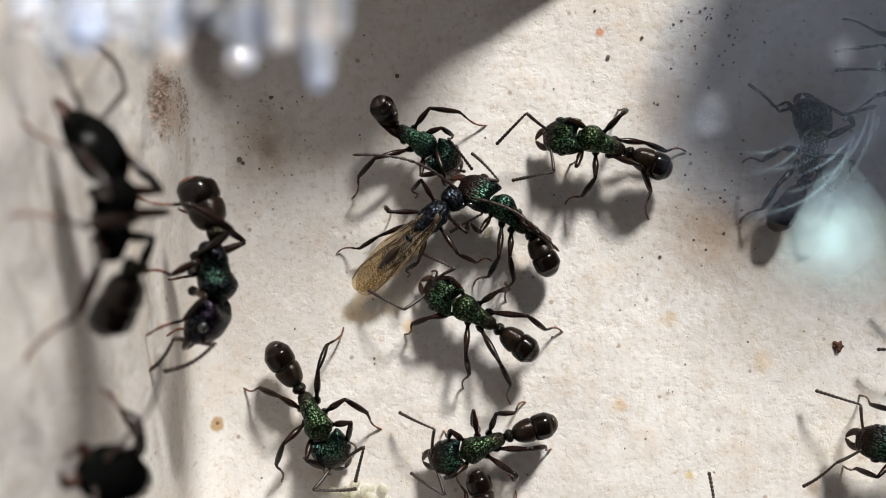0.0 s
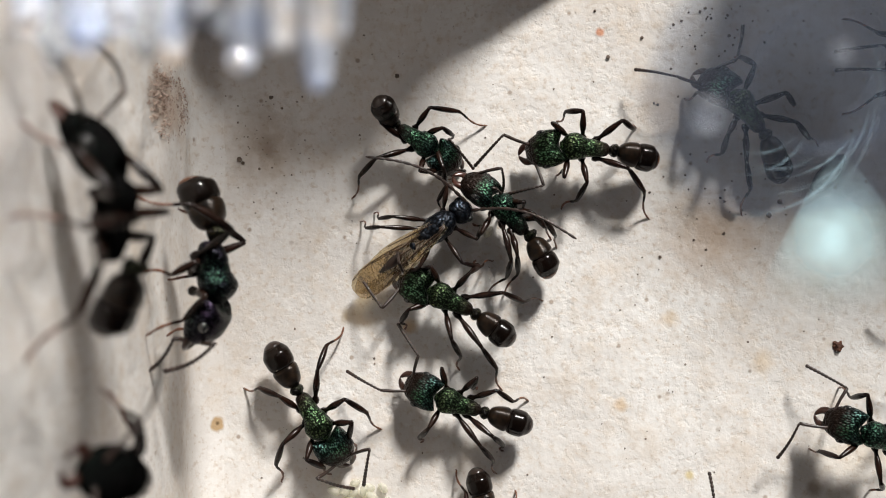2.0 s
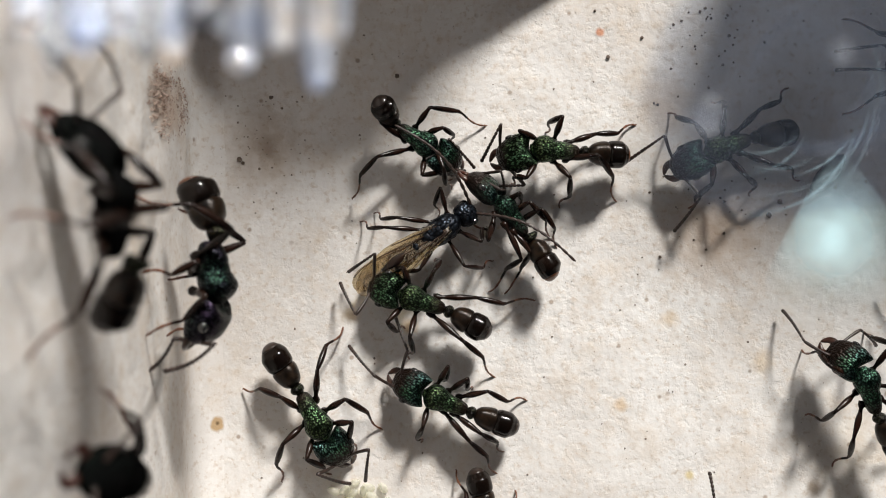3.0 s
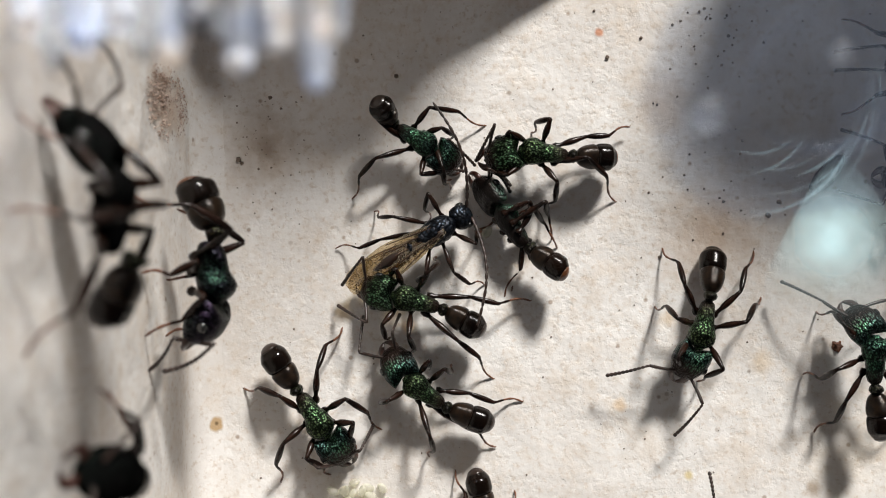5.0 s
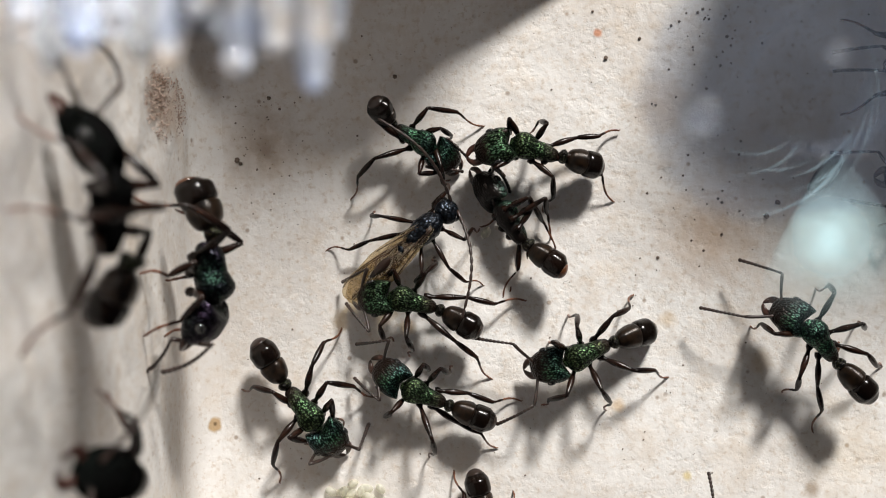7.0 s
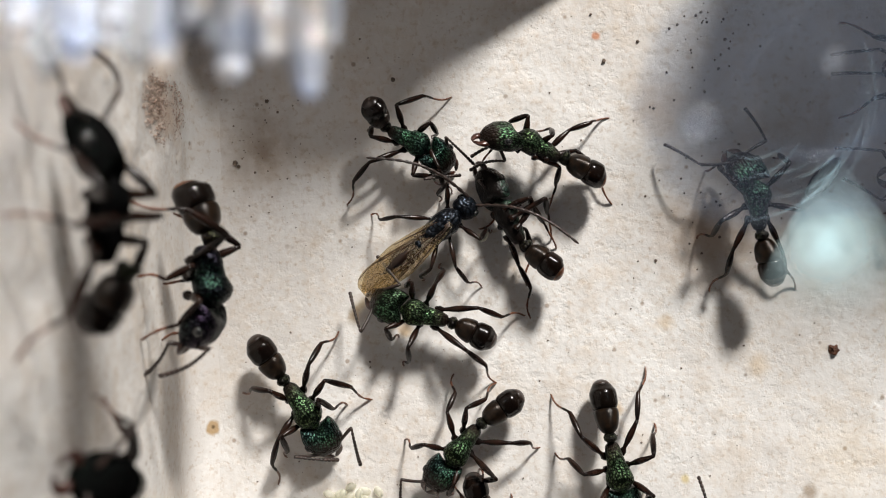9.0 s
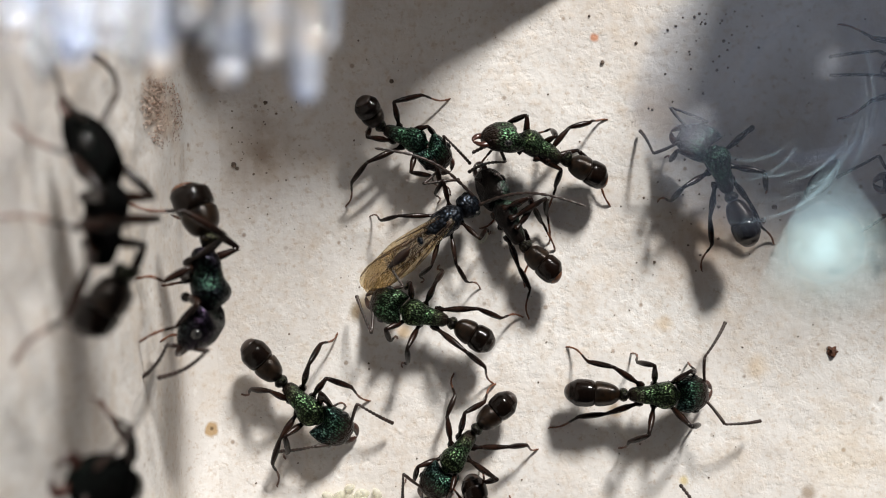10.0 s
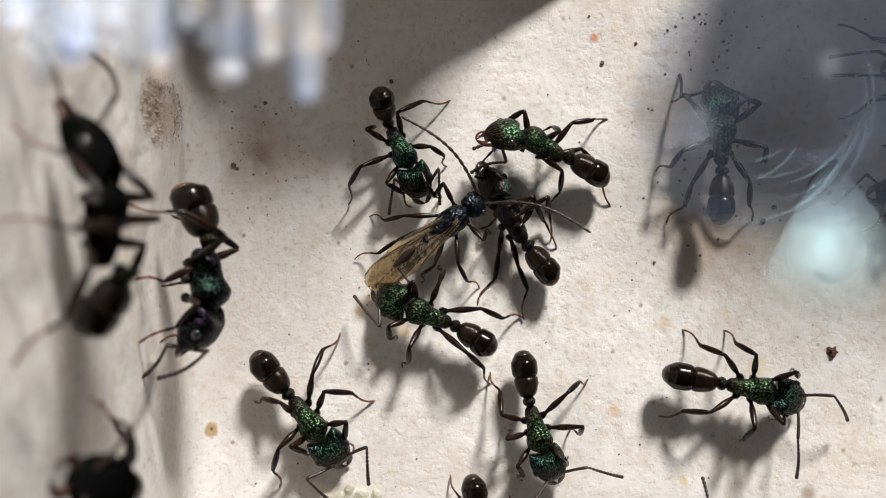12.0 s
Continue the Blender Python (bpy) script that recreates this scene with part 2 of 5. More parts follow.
def cast_plastic(name, milk, shine):
    """Solid clear plastic with a milky body, coloured bluish for reflected sky and beige by turns, and a rippled, shiny
    skin.
    """
    n = Nodes(name)
    wavy = n.bump(n.noise(3600.0, 2.0), 0.00016, 0.9)
    drawn = n.add("ShaderNodeMapping", Vector=n.coord, Scale=(1.0, 0.12, 1.0)).outputs[0]
    # the blue end paints sky reflections into the plastic's colour
    hue = n.ramp(n.noise(600.0, 2.0), (0.38, (0.74, 0.82, 1.0)), (0.52, (0.93, 0.95, 1.0)), (0.64, (0.98, 0.88, 0.78)))
    glass = n.add("ShaderNodeBsdfPrincipled", Base_Color=hue, Roughness=0.05, IOR=1.42, Transmission_Weight=1.0, Normal=wavy)
    body = n.add("ShaderNodeBsdfDiffuse", Color=hue)
    glow = n.add("ShaderNodeBsdfTranslucent", Color=hue)
    gloss = n.add("ShaderNodeBsdfGlossy", Roughness=0.12, Normal=wavy)
    soft = n.add("ShaderNodeMixShader", Fac=0.3, i1=body.outputs[0], i2=glow.outputs[0])
    lot = n.ramp(n.noise(2400.0, 3.0, 0.6, drawn), (0.40, milk * 0.4), (0.58, min(1.0, milk * 1.4)))
    both = n.add("ShaderNodeMixShader", Fac=lot, i1=glass.outputs[0], i2=soft.outputs[0])
    coated = n.add("ShaderNodeMixShader", Fac=shine, i1=both.outputs[0], i2=gloss.outputs[0])
    n.tree.links.new(coated.outputs[0], n.out.inputs["Surface"])
    return n.mat


TOOTH = cast_plastic("clear_plastic", 0.66, 0.22)
# almost fully white plastic that paints the bright glints on the teeth
GLINT = cast_plastic("glint_plastic", 2.4, 0.16)
WEB = clear("comb_web", (0.94, 0.96, 1.0), 0.40, (0.84, 0.91, 1.0), 0.10, 0.12, 900.0, 0.9)
EGG = clear("egg_skin", (0.97, 0.97, 0.92), 0.55, (0.84, 0.83, 0.74), 0.05, 0.15, 1500.0, 0.55)
DEBRIS = shell("debris", (0.20, 0.125, 0.09), (0.56, 0.44, 0.37), 2500.0, 0.9, 0.0, 0.0, 0.00003)
CRUMB = shell("crumb", (0.05, 0.018, 0.009), (0.15, 0.055, 0.025), 3000.0, 0.7, 0.0, 0.0, 0.00004)
SEED = shell("seed_skin", (0.012, 0.011, 0.012), (0.03, 0.025, 0.022), 1500.0, 0.45, 0.1)
SHADE_PLATE_MAT = shell("dark_shade_plate", (0.03, 0.028, 0.027), (0.07, 0.062, 0.056), 400.0, 0.7, 0.0, 0.0, 0.00004)
GRIT = shell("grit", (0.09, 0.06, 0.045), (0.25, 0.2, 0.16), 2500.0, 0.8, 0.0, 0.0, 0.00003)

# ---- mesh helpers: everything is drawn in millimetres ----
def part(name, bm, mats, parent=None, label=""):
    """One mesh object out of bm, in millimetres, under its parent."""
    for v in bm.verts:
        v.co *= MM
    bmesh.ops.recalc_face_normals(bm, faces=bm.faces)
    me = bpy.data.meshes.new(name)
    bm.to_mesh(me)
    bm.free()
    for m in mats if isinstance(mats, (list, tuple)) else [mats]:
        me.materials.append(m)
    for p in me.polygons:
        p.use_smooth = True
    return put(name, me, parent, label)


def put(name, me, parent=None, label=""):
    ob = new(name, me)
    if parent:
        ob.parent = parent
    return tagged(ob, label) if label else ob


def spot(v):
    return Vector(v) * MM


def skin(bm, rings, slot=0, dent=0.0):
    """Joins rings of points into a closed body."""
    loops = [[bm.verts.new(p) for p in r] for r in rings]
    k = len(loops[0])
    for a, b in zip(loops, loops[1:]):
        for i in range(k):
            f = bm.faces.new((a[i], a[(i + 1) % k], b[(i + 1) % k], b[i]))
            f.material_index = slot
    for loop, inner in ((loops[0], dent), (loops[-1], 0.0)):
        mid = sum((v.co for v in loop), Vector()) / k
        mid.x += inner
        c = bm.verts.new(mid)
        for i in range(k):
            f = bm.faces.new((loop[i], loop[(i + 1) % k], c))
            f.material_index = slot
    return bm


def lobe(sections, k=20, square=2.3, wob=0.0, dent=0.0, slot=0, bm=None):
    """A body along x. Sections: x, half width, height above, depth below, middle z."""
    bm = bm or bmesh.new()
    rings = []
    for x, w, up, down, z in sections:
        ring = []
        for i in range(k):
            a = 2 * math.pi * i / k
            c, s = math.cos(a), math.sin(a)
            y = math.copysign(abs(c) ** (2 / square), c) * w
            h = math.copysign(abs(s) ** (2 / square), s) * (up if s > 0 else down)
            g = 1 + wob * noise.noise((x * 3.1, y * 3.1, h * 3.1))
            ring.append(Vector((x, y * g, z + h * g)))
        rings.append(ring)
    return skin(bm, rings, slot, dent)


def tube(points, radii, k=8, bm=None, slots=None):
    """A round bar along points; slots gives each stretch its material."""
    bm = bm or bmesh.new()
    pts = [Vector(p) for p in points]
    loops = []
    for i, p in enumerate(pts):
        along = (pts[min(i + 1, len(pts) - 1)] - pts[max(i - 1, 0)]).normalized()
        side = along.cross(Vector((0, 0, 1)))
        side = side.normalized() if side.length > 1e-4 else Vector((0, 1, 0))
        up = side.cross(along)
        loops.append([bm.verts.new(p + (side * math.cos(2 * math.pi * j / k) + up * math.sin(2 * math.pi * j / k)) * radii[i]) for j in range(k)])
    for i, (a, b) in enumerate(zip(loops, loops[1:])):
        for j in range(k):
            f = bm.faces.new((a[j], a[(j + 1) % k], b[(j + 1) % k], b[j]))
            f.material_index = slots[i] if slots else 0
    for loop in (loops[0], loops[-1]):
        f = bm.faces.new(loop)
        f.material_index = (slots[0] if loop is loops[0] else slots[-1]) if slots else 0
    return bm


def pebble(r, seed, squash=1.0, rough=0.35, fine=2):
    bm = bmesh.new()
    bmesh.ops.create_icosphere(bm, subdivisions=fine, radius=r)
    for v in bm.verts:
        g = 1 + rough * noise.noise(v.co * (1.4 / r) + Vector((seed * 7.1, seed * 3.3, 0)))
        g += rough * 0.5 * noise.noise(v.co * (4.0 / r)) if fine > 2 else 0.0
        v.co = Vector((v.co.x * g, v.co.y * g, v.co.z * g * squash))
    return bm



# ---- the setting: a small plaster box ----
WEST = -10.9


def rough_sheet(name, nu, nv, place, mats, label, amount=0.05, scale=0.9):
    """A sheet of nu by nv cells; place(u, v) gives a point and its normal, u and v from 0 to 1."""
    bm = bmesh.new()
    grid = []
    for j in range(nv + 1):
        row = []
        for i in range(nu + 1):
            p, nrm = place(i / nu, j / nv)
            g = noise.noise(p * scale) * amount + noise.noise(p * scale * 3.7) * amount * 0.35
            row.append(bm.verts.new(p + nrm * g))
        grid.append(row)
    for j in range(nv):
        for i in range(nu):
            bm.faces.new((grid[j][i], grid[j][i + 1], grid[j + 1][i + 1], grid[j + 1][i]))
    return tagged(part(name, bm, mats), label, kind="structure")


def floor_place(u, v):
    return Vector((WEST - 0.5 + u * 44.5, -22.5 + v * 52.0, 0)), Vector((0, 0, 1))


def west_place(u, v):
    """Up the wall from a rounded foot; the wall leans back a little at its top."""
    y = -23 + u * 46.0
    s = v * 28.0
    r = 1.5
    arc = r * math.pi / 2
    if s < arc:
        a = s / r
        return Vector((WEST + r - r * math.sin(a), y, r - r * math.cos(a) - 0.03)), Vector((math.sin(a), 0, math.cos(a))) * (s / 3.0)
    return Vector((WEST, y, r + s - arc)), Vector((1, 0, 0)) * min(1.0, s / 3.0)


rough_sheet("floor", 220, 220, floor_place, FLOOR_MAT, "pale plaster nest floor with specks and brown stains", 0.03, 0.8)
rough_sheet("wall_west", 150, 110, west_place, WALL_MAT, "pale plaster side wall with faint streaks and a brown patch", 0.09, 0.5)


def rim_wall(name, profile, axis, at, thick, label):
    """A plaster wall with an uneven top. profile: place along the wall and height."""
    bm = bmesh.new()
    steps = []
    for (a, za), (b, zb) in zip(profile, profile[1:]):
        m = max(1, int(abs(b - a) / 0.6))
        steps += [(a + (b - a) * i / m, za + (zb - za) * i / m) for i in range(m)]
    steps.append(profile[-1])
    cols = []
    for s, z in steps:
        z += 0.25 * noise.noise((s * 0.6, at, 0))
        col = []
        for d, h in ((0, -0.4), (0, z * 0.5), (0, z - 0.3), (thick * 0.25, z), (thick, z - 0.1), (thick, -0.4)):
            col.append(bm.verts.new((s, at + d, h) if axis == "y" else (at + d, s, h)))
        cols.append(col)
    for a, b in zip(cols, cols[1:]):
        for i in range(6):
            bm.faces.new((a[i], a[(i + 1) % 6], b[(i + 1) % 6], b[i]))
    bm.faces.new(cols[0])
    bm.faces.new(cols[-1])
    return tagged(part(name, bm, WALL_MAT), label, kind="structure")


# unseen end wall; its top is cut to draw the floor's shade edge
rim_wall("wall_north", [(-16.0, 4.9), (-6.4, 5.0), (-4.0, 5.4), (-2.0, 5.8), (-0.4, 5.5), (0.8, 4.6), (3.39, 3.23), (6.06, 1.44), (7.64, 0.43), (35.84, 0.43)], "y", 13.0, 2.0, "unseen plaster wall added to shade the floor, with a notch shaping the edge")
# added out of view to throw soft shade on the western floor
rim_wall("wall_end", [(-4.4, 3), (-3.6, 11.5), (-2.2, 13.4), (0.5, 14.4), (3.5, 14.3), (5.4, 11.5), (6.8, 7.6), (8.2, 3)], "y", 22.0, 2.0, "unseen stump of wall added to shade the western floor")
# added beyond the view; its outline draws the eastern shade boundary
rim_wall("wall_corner", [(19.47, 0.36), (17.77, 6.46), (18.9, 10.26), (18.4, 11.99), (17.3, 13.71), (17.42, 15.65), (19.82, 17.51), (23.04, 18.8), (30.31, 19.95), (34.37, 20.31)], "y", 26.0, 2.0, "unseen high wall added to shade the eastern floor")
# unseen post set far off so that its shadow falls wide and soft
rim_wall("wall_back", [(4.99, 35.17), (8.52, 35.89), (12.99, 35.17)], "y", 50.0, 4.0, "unseen upright post added far behind for a broad soft shadow")
rim_wall("wall_south", [(-14, 6), (10, 6.5), (36, 6)], "y", -22.4, -3.0, "plaster end wall")
rim_wall("wall_east", [(-22.3, 9), (0, 9.5), (19.9, 9)], "x", 33.0, 3.0, "low plaster side wall")


def shade_plate(name, x0, x1, y0, y1, z, thick, label):
    """A rough dark plate, out of view, added above the box to block light."""
    bm = bmesh.new()
    bmesh.ops.create_grid(bm, x_segments=24, y_segments=8, size=0.5)
    for v in bm.verts:
        x, y = x0 + (v.co.x + 0.5) * (x1 - x0), y0 + (v.co.y + 0.5) * (y1 - y0)
        v.co = Vector((x, y, z + 0.15 * noise.noise((x * 0.4, y * 0.4, 2.0))))
    bmesh.ops.solidify(bm, geom=bm.faces[:], thickness=-thick)
    return tagged(part(name, bm, SHADE_PLATE_MAT), label, kind="structure")


# keeps sky light off the north end to deepen the shade there
shade_plate("ceiling_north", -3.0, 8.0, 9.6, 13.4, 25.2, 1.2, "unseen dark plate added to deepen the shade at the north end")

# unseen slab, sized to keep the sun off the west wall's upper part
shade_plate("ceiling_edge", -10.8, -5.5, 13.0, 13.9, 32.0, 18.0, "unseen dark slab added to shade the upper west wall")


# ---- ants ----
HIPS = ((0.62, 0.36, 1.02), (0.08, 0.36, 1.0), (-0.42, 0.33, 1.0))
SHARED = {}


def shared(key, make):
    """Keeps one mesh for parts that are alike."""
    if key not in SHARED:
        ob = make()
        SHARED[key] = ob.data
        bpy.data.objects.remove(ob)
    return SHARED[key]


def dense(sections, n):
    """The same sections, in n rings, along a smooth curve."""
    s = [Vector(a) for a in sections] if len(sections[0]) < 5 else [np.array(a) for a in sections]
    out = []
    for i in range(n):
        u = i / (n - 1) * (len(s) - 1)
        k = min(int(u), len(s) - 2)
        f = u - k
        p0, p1, p2, p3 = s[max(k - 1, 0)], s[k], s[k + 1], s[min(k + 2, len(s) - 1)]
        out.append(tuple(0.5 * (2 * p1 + (p2 - p0) * f + (2 * p0 - 5 * p1 + 4 * p2 - p3) * f * f + (3 * p1 - p0 - 3 * p2 + p3) * f ** 3)))
    return out


def pitted(bm, cell, depth, seed=0.0):
    """Covers a body with small round pits."""
    bm.normal_update()
    shift = []
    for v in bm.verts:
        d = noise.voronoi((v.co + Vector((seed, 0, 0))) / cell)[0]
        shift.append(v.normal * depth * (min(d[0] / 0.5, 1.0) - 0.6 + 0.25 * noise.noise(v.co * 2.0)))
    for v, s in zip(bm.verts, shift):
        v.co += s
    return bm


def notched(bm):
    """Draws the back of the head in between its two corners."""
    for v in bm.verts:
        if v.co.x < 0.4:
            v.co.x += 0.30 * max(0.0, 1 - (v.co.y / 0.60) ** 2) * min(1.0, (0.4 - v.co.x) / 0.5)
        v.co.y *= 1.0 - 0.10 * max(0.0, v.co.x - 0.9)
    return bm


def thorax_mesh(mat):
    return lambda: part("thorax", pitted(lobe(dense([
        (-1.02, 0.17, 0.14, 0.16, 1.22), (-0.92, 0.26, 0.24, 0.28, 1.20), (-0.7, 0.32, 0.34, 0.36, 1.22), (-0.45, 0.35, 0.39, 0.40, 1.26),
        (-0.2, 0.38, 0.41, 0.42, 1.29), (-0.06, 0.40, 0.41, 0.43, 1.31), (0.12, 0.48, 0.49, 0.45, 1.34), (0.4, 0.56, 0.55, 0.45, 1.37),
        (0.65, 0.55, 0.50, 0.40, 1.39), (0.83, 0.42, 0.36, 0.30, 1.41), (0.96, 0.22, 0.20, 0.2, 1.43), (1.06, 0.13, 0.13, 0.14, 1.44)], 76), 84, 2.2, 0.05), 0.085, 0.014), mat)


def head_mesh(mat):
    return lambda: part("head", pitted(notched(lobe(dense([
        (-0.12, 0.50, 0.15, 0.15, 0.02), (-0.05, 0.60, 0.28, 0.27, 0.01), (0.1, 0.69, 0.40, 0.38, 0.0), (0.35, 0.745, 0.48, 0.45, 0.0), (0.65, 0.75, 0.50, 0.46, 0.0),
        (0.95, 0.69, 0.46, 0.43, -0.01), (1.2, 0.58, 0.37, 0.36, -0.03), (1.38, 0.44, 0.24, 0.27, -0.06), (1.47, 0.28, 0.13, 0.16, -0.09)], 62),
        100, 2.5, 0.04, 0.0)), 0.085, 0.012, 3.0), mat)


def mandible_mesh(side, gape):
    def make():
        bm = bmesh.new()
        pts, rad = [], []
        for i in range(9):
            a = i / 8
            pts.append(((0.62 if gape > 0.5 else 0.48) * a, side * (0.06 * math.sin(math.pi * a) + gape * math.sin(a * 2.6) * 0.3 - 0.28 * a ** 1.6), -0.02 - 0.1 * a))
            rad.append(0.17 * (1 - a) ** 0.6 + 0.03)
        tube(pts, rad, 8, bm)
        for v in bm.verts:
            v.co.z *= 0.6
        return part("mandible", bm, RED_MANDIBLE if gape >= 0.2 else MANDIBLE)
    return make


def eye_mesh():
    bm = bmesh.new()
    bmesh.ops.create_icosphere(bm, subdivisions=3, radius=0.15)
    for v in bm.verts:
        v.co = Vector((v.co.x * 1.15, v.co.y * 0.7, v.co.z * 0.9))
    return part("eye", bm, EYE)


def petiole_mesh(mat):
    return lambda: part("petiole", lobe([
        (0.02, 0.14, 0.12, 0.12, 0.0), (-0.08, 0.17, 0.16, 0.16, 0.0), (-0.17, 0.26, 0.40, 0.22, 0.02), (-0.3, 0.29, 0.46, 0.24, 0.02),
        (-0.4, 0.24, 0.34, 0.22, 0.0), (-0.48, 0.15, 0.14, 0.15, -0.02)], 16, 2.2, 0.05), mat)


def gaster_mesh():
    return part("gaster", lobe(dense([
        (0.02, 0.13, 0.12, 0.14, 0), (-0.08, 0.28, 0.25, 0.31, 0), (-0.25, 0.40, 0.38, 0.42, 0.01), (-0.5, 0.48, 0.46, 0.48, 0.01), (-0.75, 0.525, 0.50, 0.50, 0.01),
        (-0.93, 0.53, 0.505, 0.49, 0.01), (-1.02, 0.50, 0.47, 0.46, 0), (-1.06, 0.43, 0.40, 0.41, 0)], 30), 32, 2.15), GASTER_FRONT)


def gaster_rear_mesh():
    bm = lobe(dense([(-1, 0.40, 0.38, 0.39, 0), (-1.05, 0.475, 0.455, 0.45, 0), (-1.2, 0.555, 0.535, 0.50, 0), (-1.45, 0.58, 0.555, 0.52, 0), (-1.78, 0.57, 0.545, 0.50, 0.0),
               (-1.98, 0.48, 0.455, 0.44, -0.05), (-2.12, 0.40, 0.38, 0.36, -0.07)], 30), 32, 2.05)
    return part("gaster_rear", bm, GASTER)


def gaster_tip_mesh(mat):
    bm = lobe([(-2.08, 0.409, 0.381, 0.363, -0.07), (-2.2, 0.353, 0.326, 0.316, -0.09), (-2.28, 0.279, 0.251, 0.242, -0.11), (-2.34, 0.177, 0.158, 0.158, -0.13), (-2.37, 0.074, 0.065, 0.065, -0.14)], 16, 2.0)
    return part("gaster_tip", bm, mat)


def femur_mesh(length, fat=1.0):
    def make():
        n = 10
        pts = [(length * i / n, 0, 0.05 * math.sin(math.pi * i / n)) for i in range(n + 1)]
        prof = (0.17, 0.18, 0.09, 0.10, 0.135, 0.152, 0.15, 0.138, 0.115, 0.095, 0.085)
        return part("leg", tube(pts, [r * fat * 0.93 for r in prof], 8), LIMB)
    return make


def shank_mesh(length, fat=1.0, side=1):
    def make():
        n = 16
        pts, rad, slots = [], [], []
        for i in range(n + 1):
            a = i / n
            bend = 0.24 * (a / 0.5 if a < 0.5 else (1 - a) / 0.5) ** 0.9 - 0.10 * math.sin(math.pi * max(0.0, a - 0.5) / 0.5)
            kink = a / 0.44 if a < 0.44 else 1 - (a - 0.44) / 0.24 if a < 0.68 else -0.35 * math.sin(math.pi * (a - 0.68) / 0.32)
            pts.append((length * a, side * 0.2 * kink, bend))
            if a < 0.5:
                r = 0.068 + 0.062 * math.sin(math.pi * min(1.0, a / 0.47)) ** 0.8
            else:
                r = 0.05 - 0.03 * (a - 0.5) + (0.012 if i % 3 == 0 else 0.0)
            rad.append(r * fat)
            slots.append(0 if a < 0.62 else 1)
        pts.append((length + 0.06, 0.05, 0.02))
        rad.append(0.016)
        slots.append(1)
        return part("shank", tube(pts, rad, 7, None, slots), [LIMB, TARSUS])
    return make


def scape_mesh(length):
    def make():
        pts = [(length * i / 8, 0.03 * math.sin(math.pi * i / 8), 0) for i in range(9)]
        return part("antenna", tube(pts, [0.085, 0.065, 0.062, 0.064, 0.068, 0.07, 0.073, 0.075, 0.06], 8), FEELER)
    return make


def funiculus_mesh(length, beads=11, r0=0.055, r1=0.085, curve=0.16, bow=0.0):
    def make():
        pts, rad = [], []
        for i in range(beads):
            for f, g in ((0.04, 0.62), (0.3, 1.0), (0.75, 1.0), (0.97, 0.66)):
                a = (i + f) / beads
                pts.append((length * a, bow * math.sin(math.pi * a), curve * math.sin(math.pi * a)))
                rad.append((r0 + (r1 - r0) * a) * g)
        pts.append((length * 1.01, 0, 0))
        rad.append(0.015)
        return part("funiculus", tube(pts, rad, 8), FEELER)
    return make


def between(a, b, up=(0, 0, 1)):
    """The pose (millimetres) whose x axis goes from a to b."""
    x = (b - a).normalized()
    z = Vector(up) - x * x.dot(Vector(up))
    z = z.normalized() if z.length > 1e-3 else Vector((0, 1, 0))
    m = Matrix((x, z.cross(x), z)).transposed().to_4x4()
    m.translation = a * MM
    return m


def ik(hip, foot, l1, l2, pole):
    """The knee and the foot reached by a leg of two bars."""
    way = foot - hip
    d = min(max(way.length, abs(l1 - l2) + 0.02), l1 + l2 - 0.02)
    way = way.normalized()
    a = (l1 * l1 - l2 * l2 + d * d) / (2 * d)
    b = math.sqrt(max(l1 * l1 - a * a, 0.0))
    side = pole - way * pole.dot(way)
    side = side.normalized() if side.length > 1e-3 else Vector((0, 0, 1))
    return hip + way * a + side * b, hip + way * d


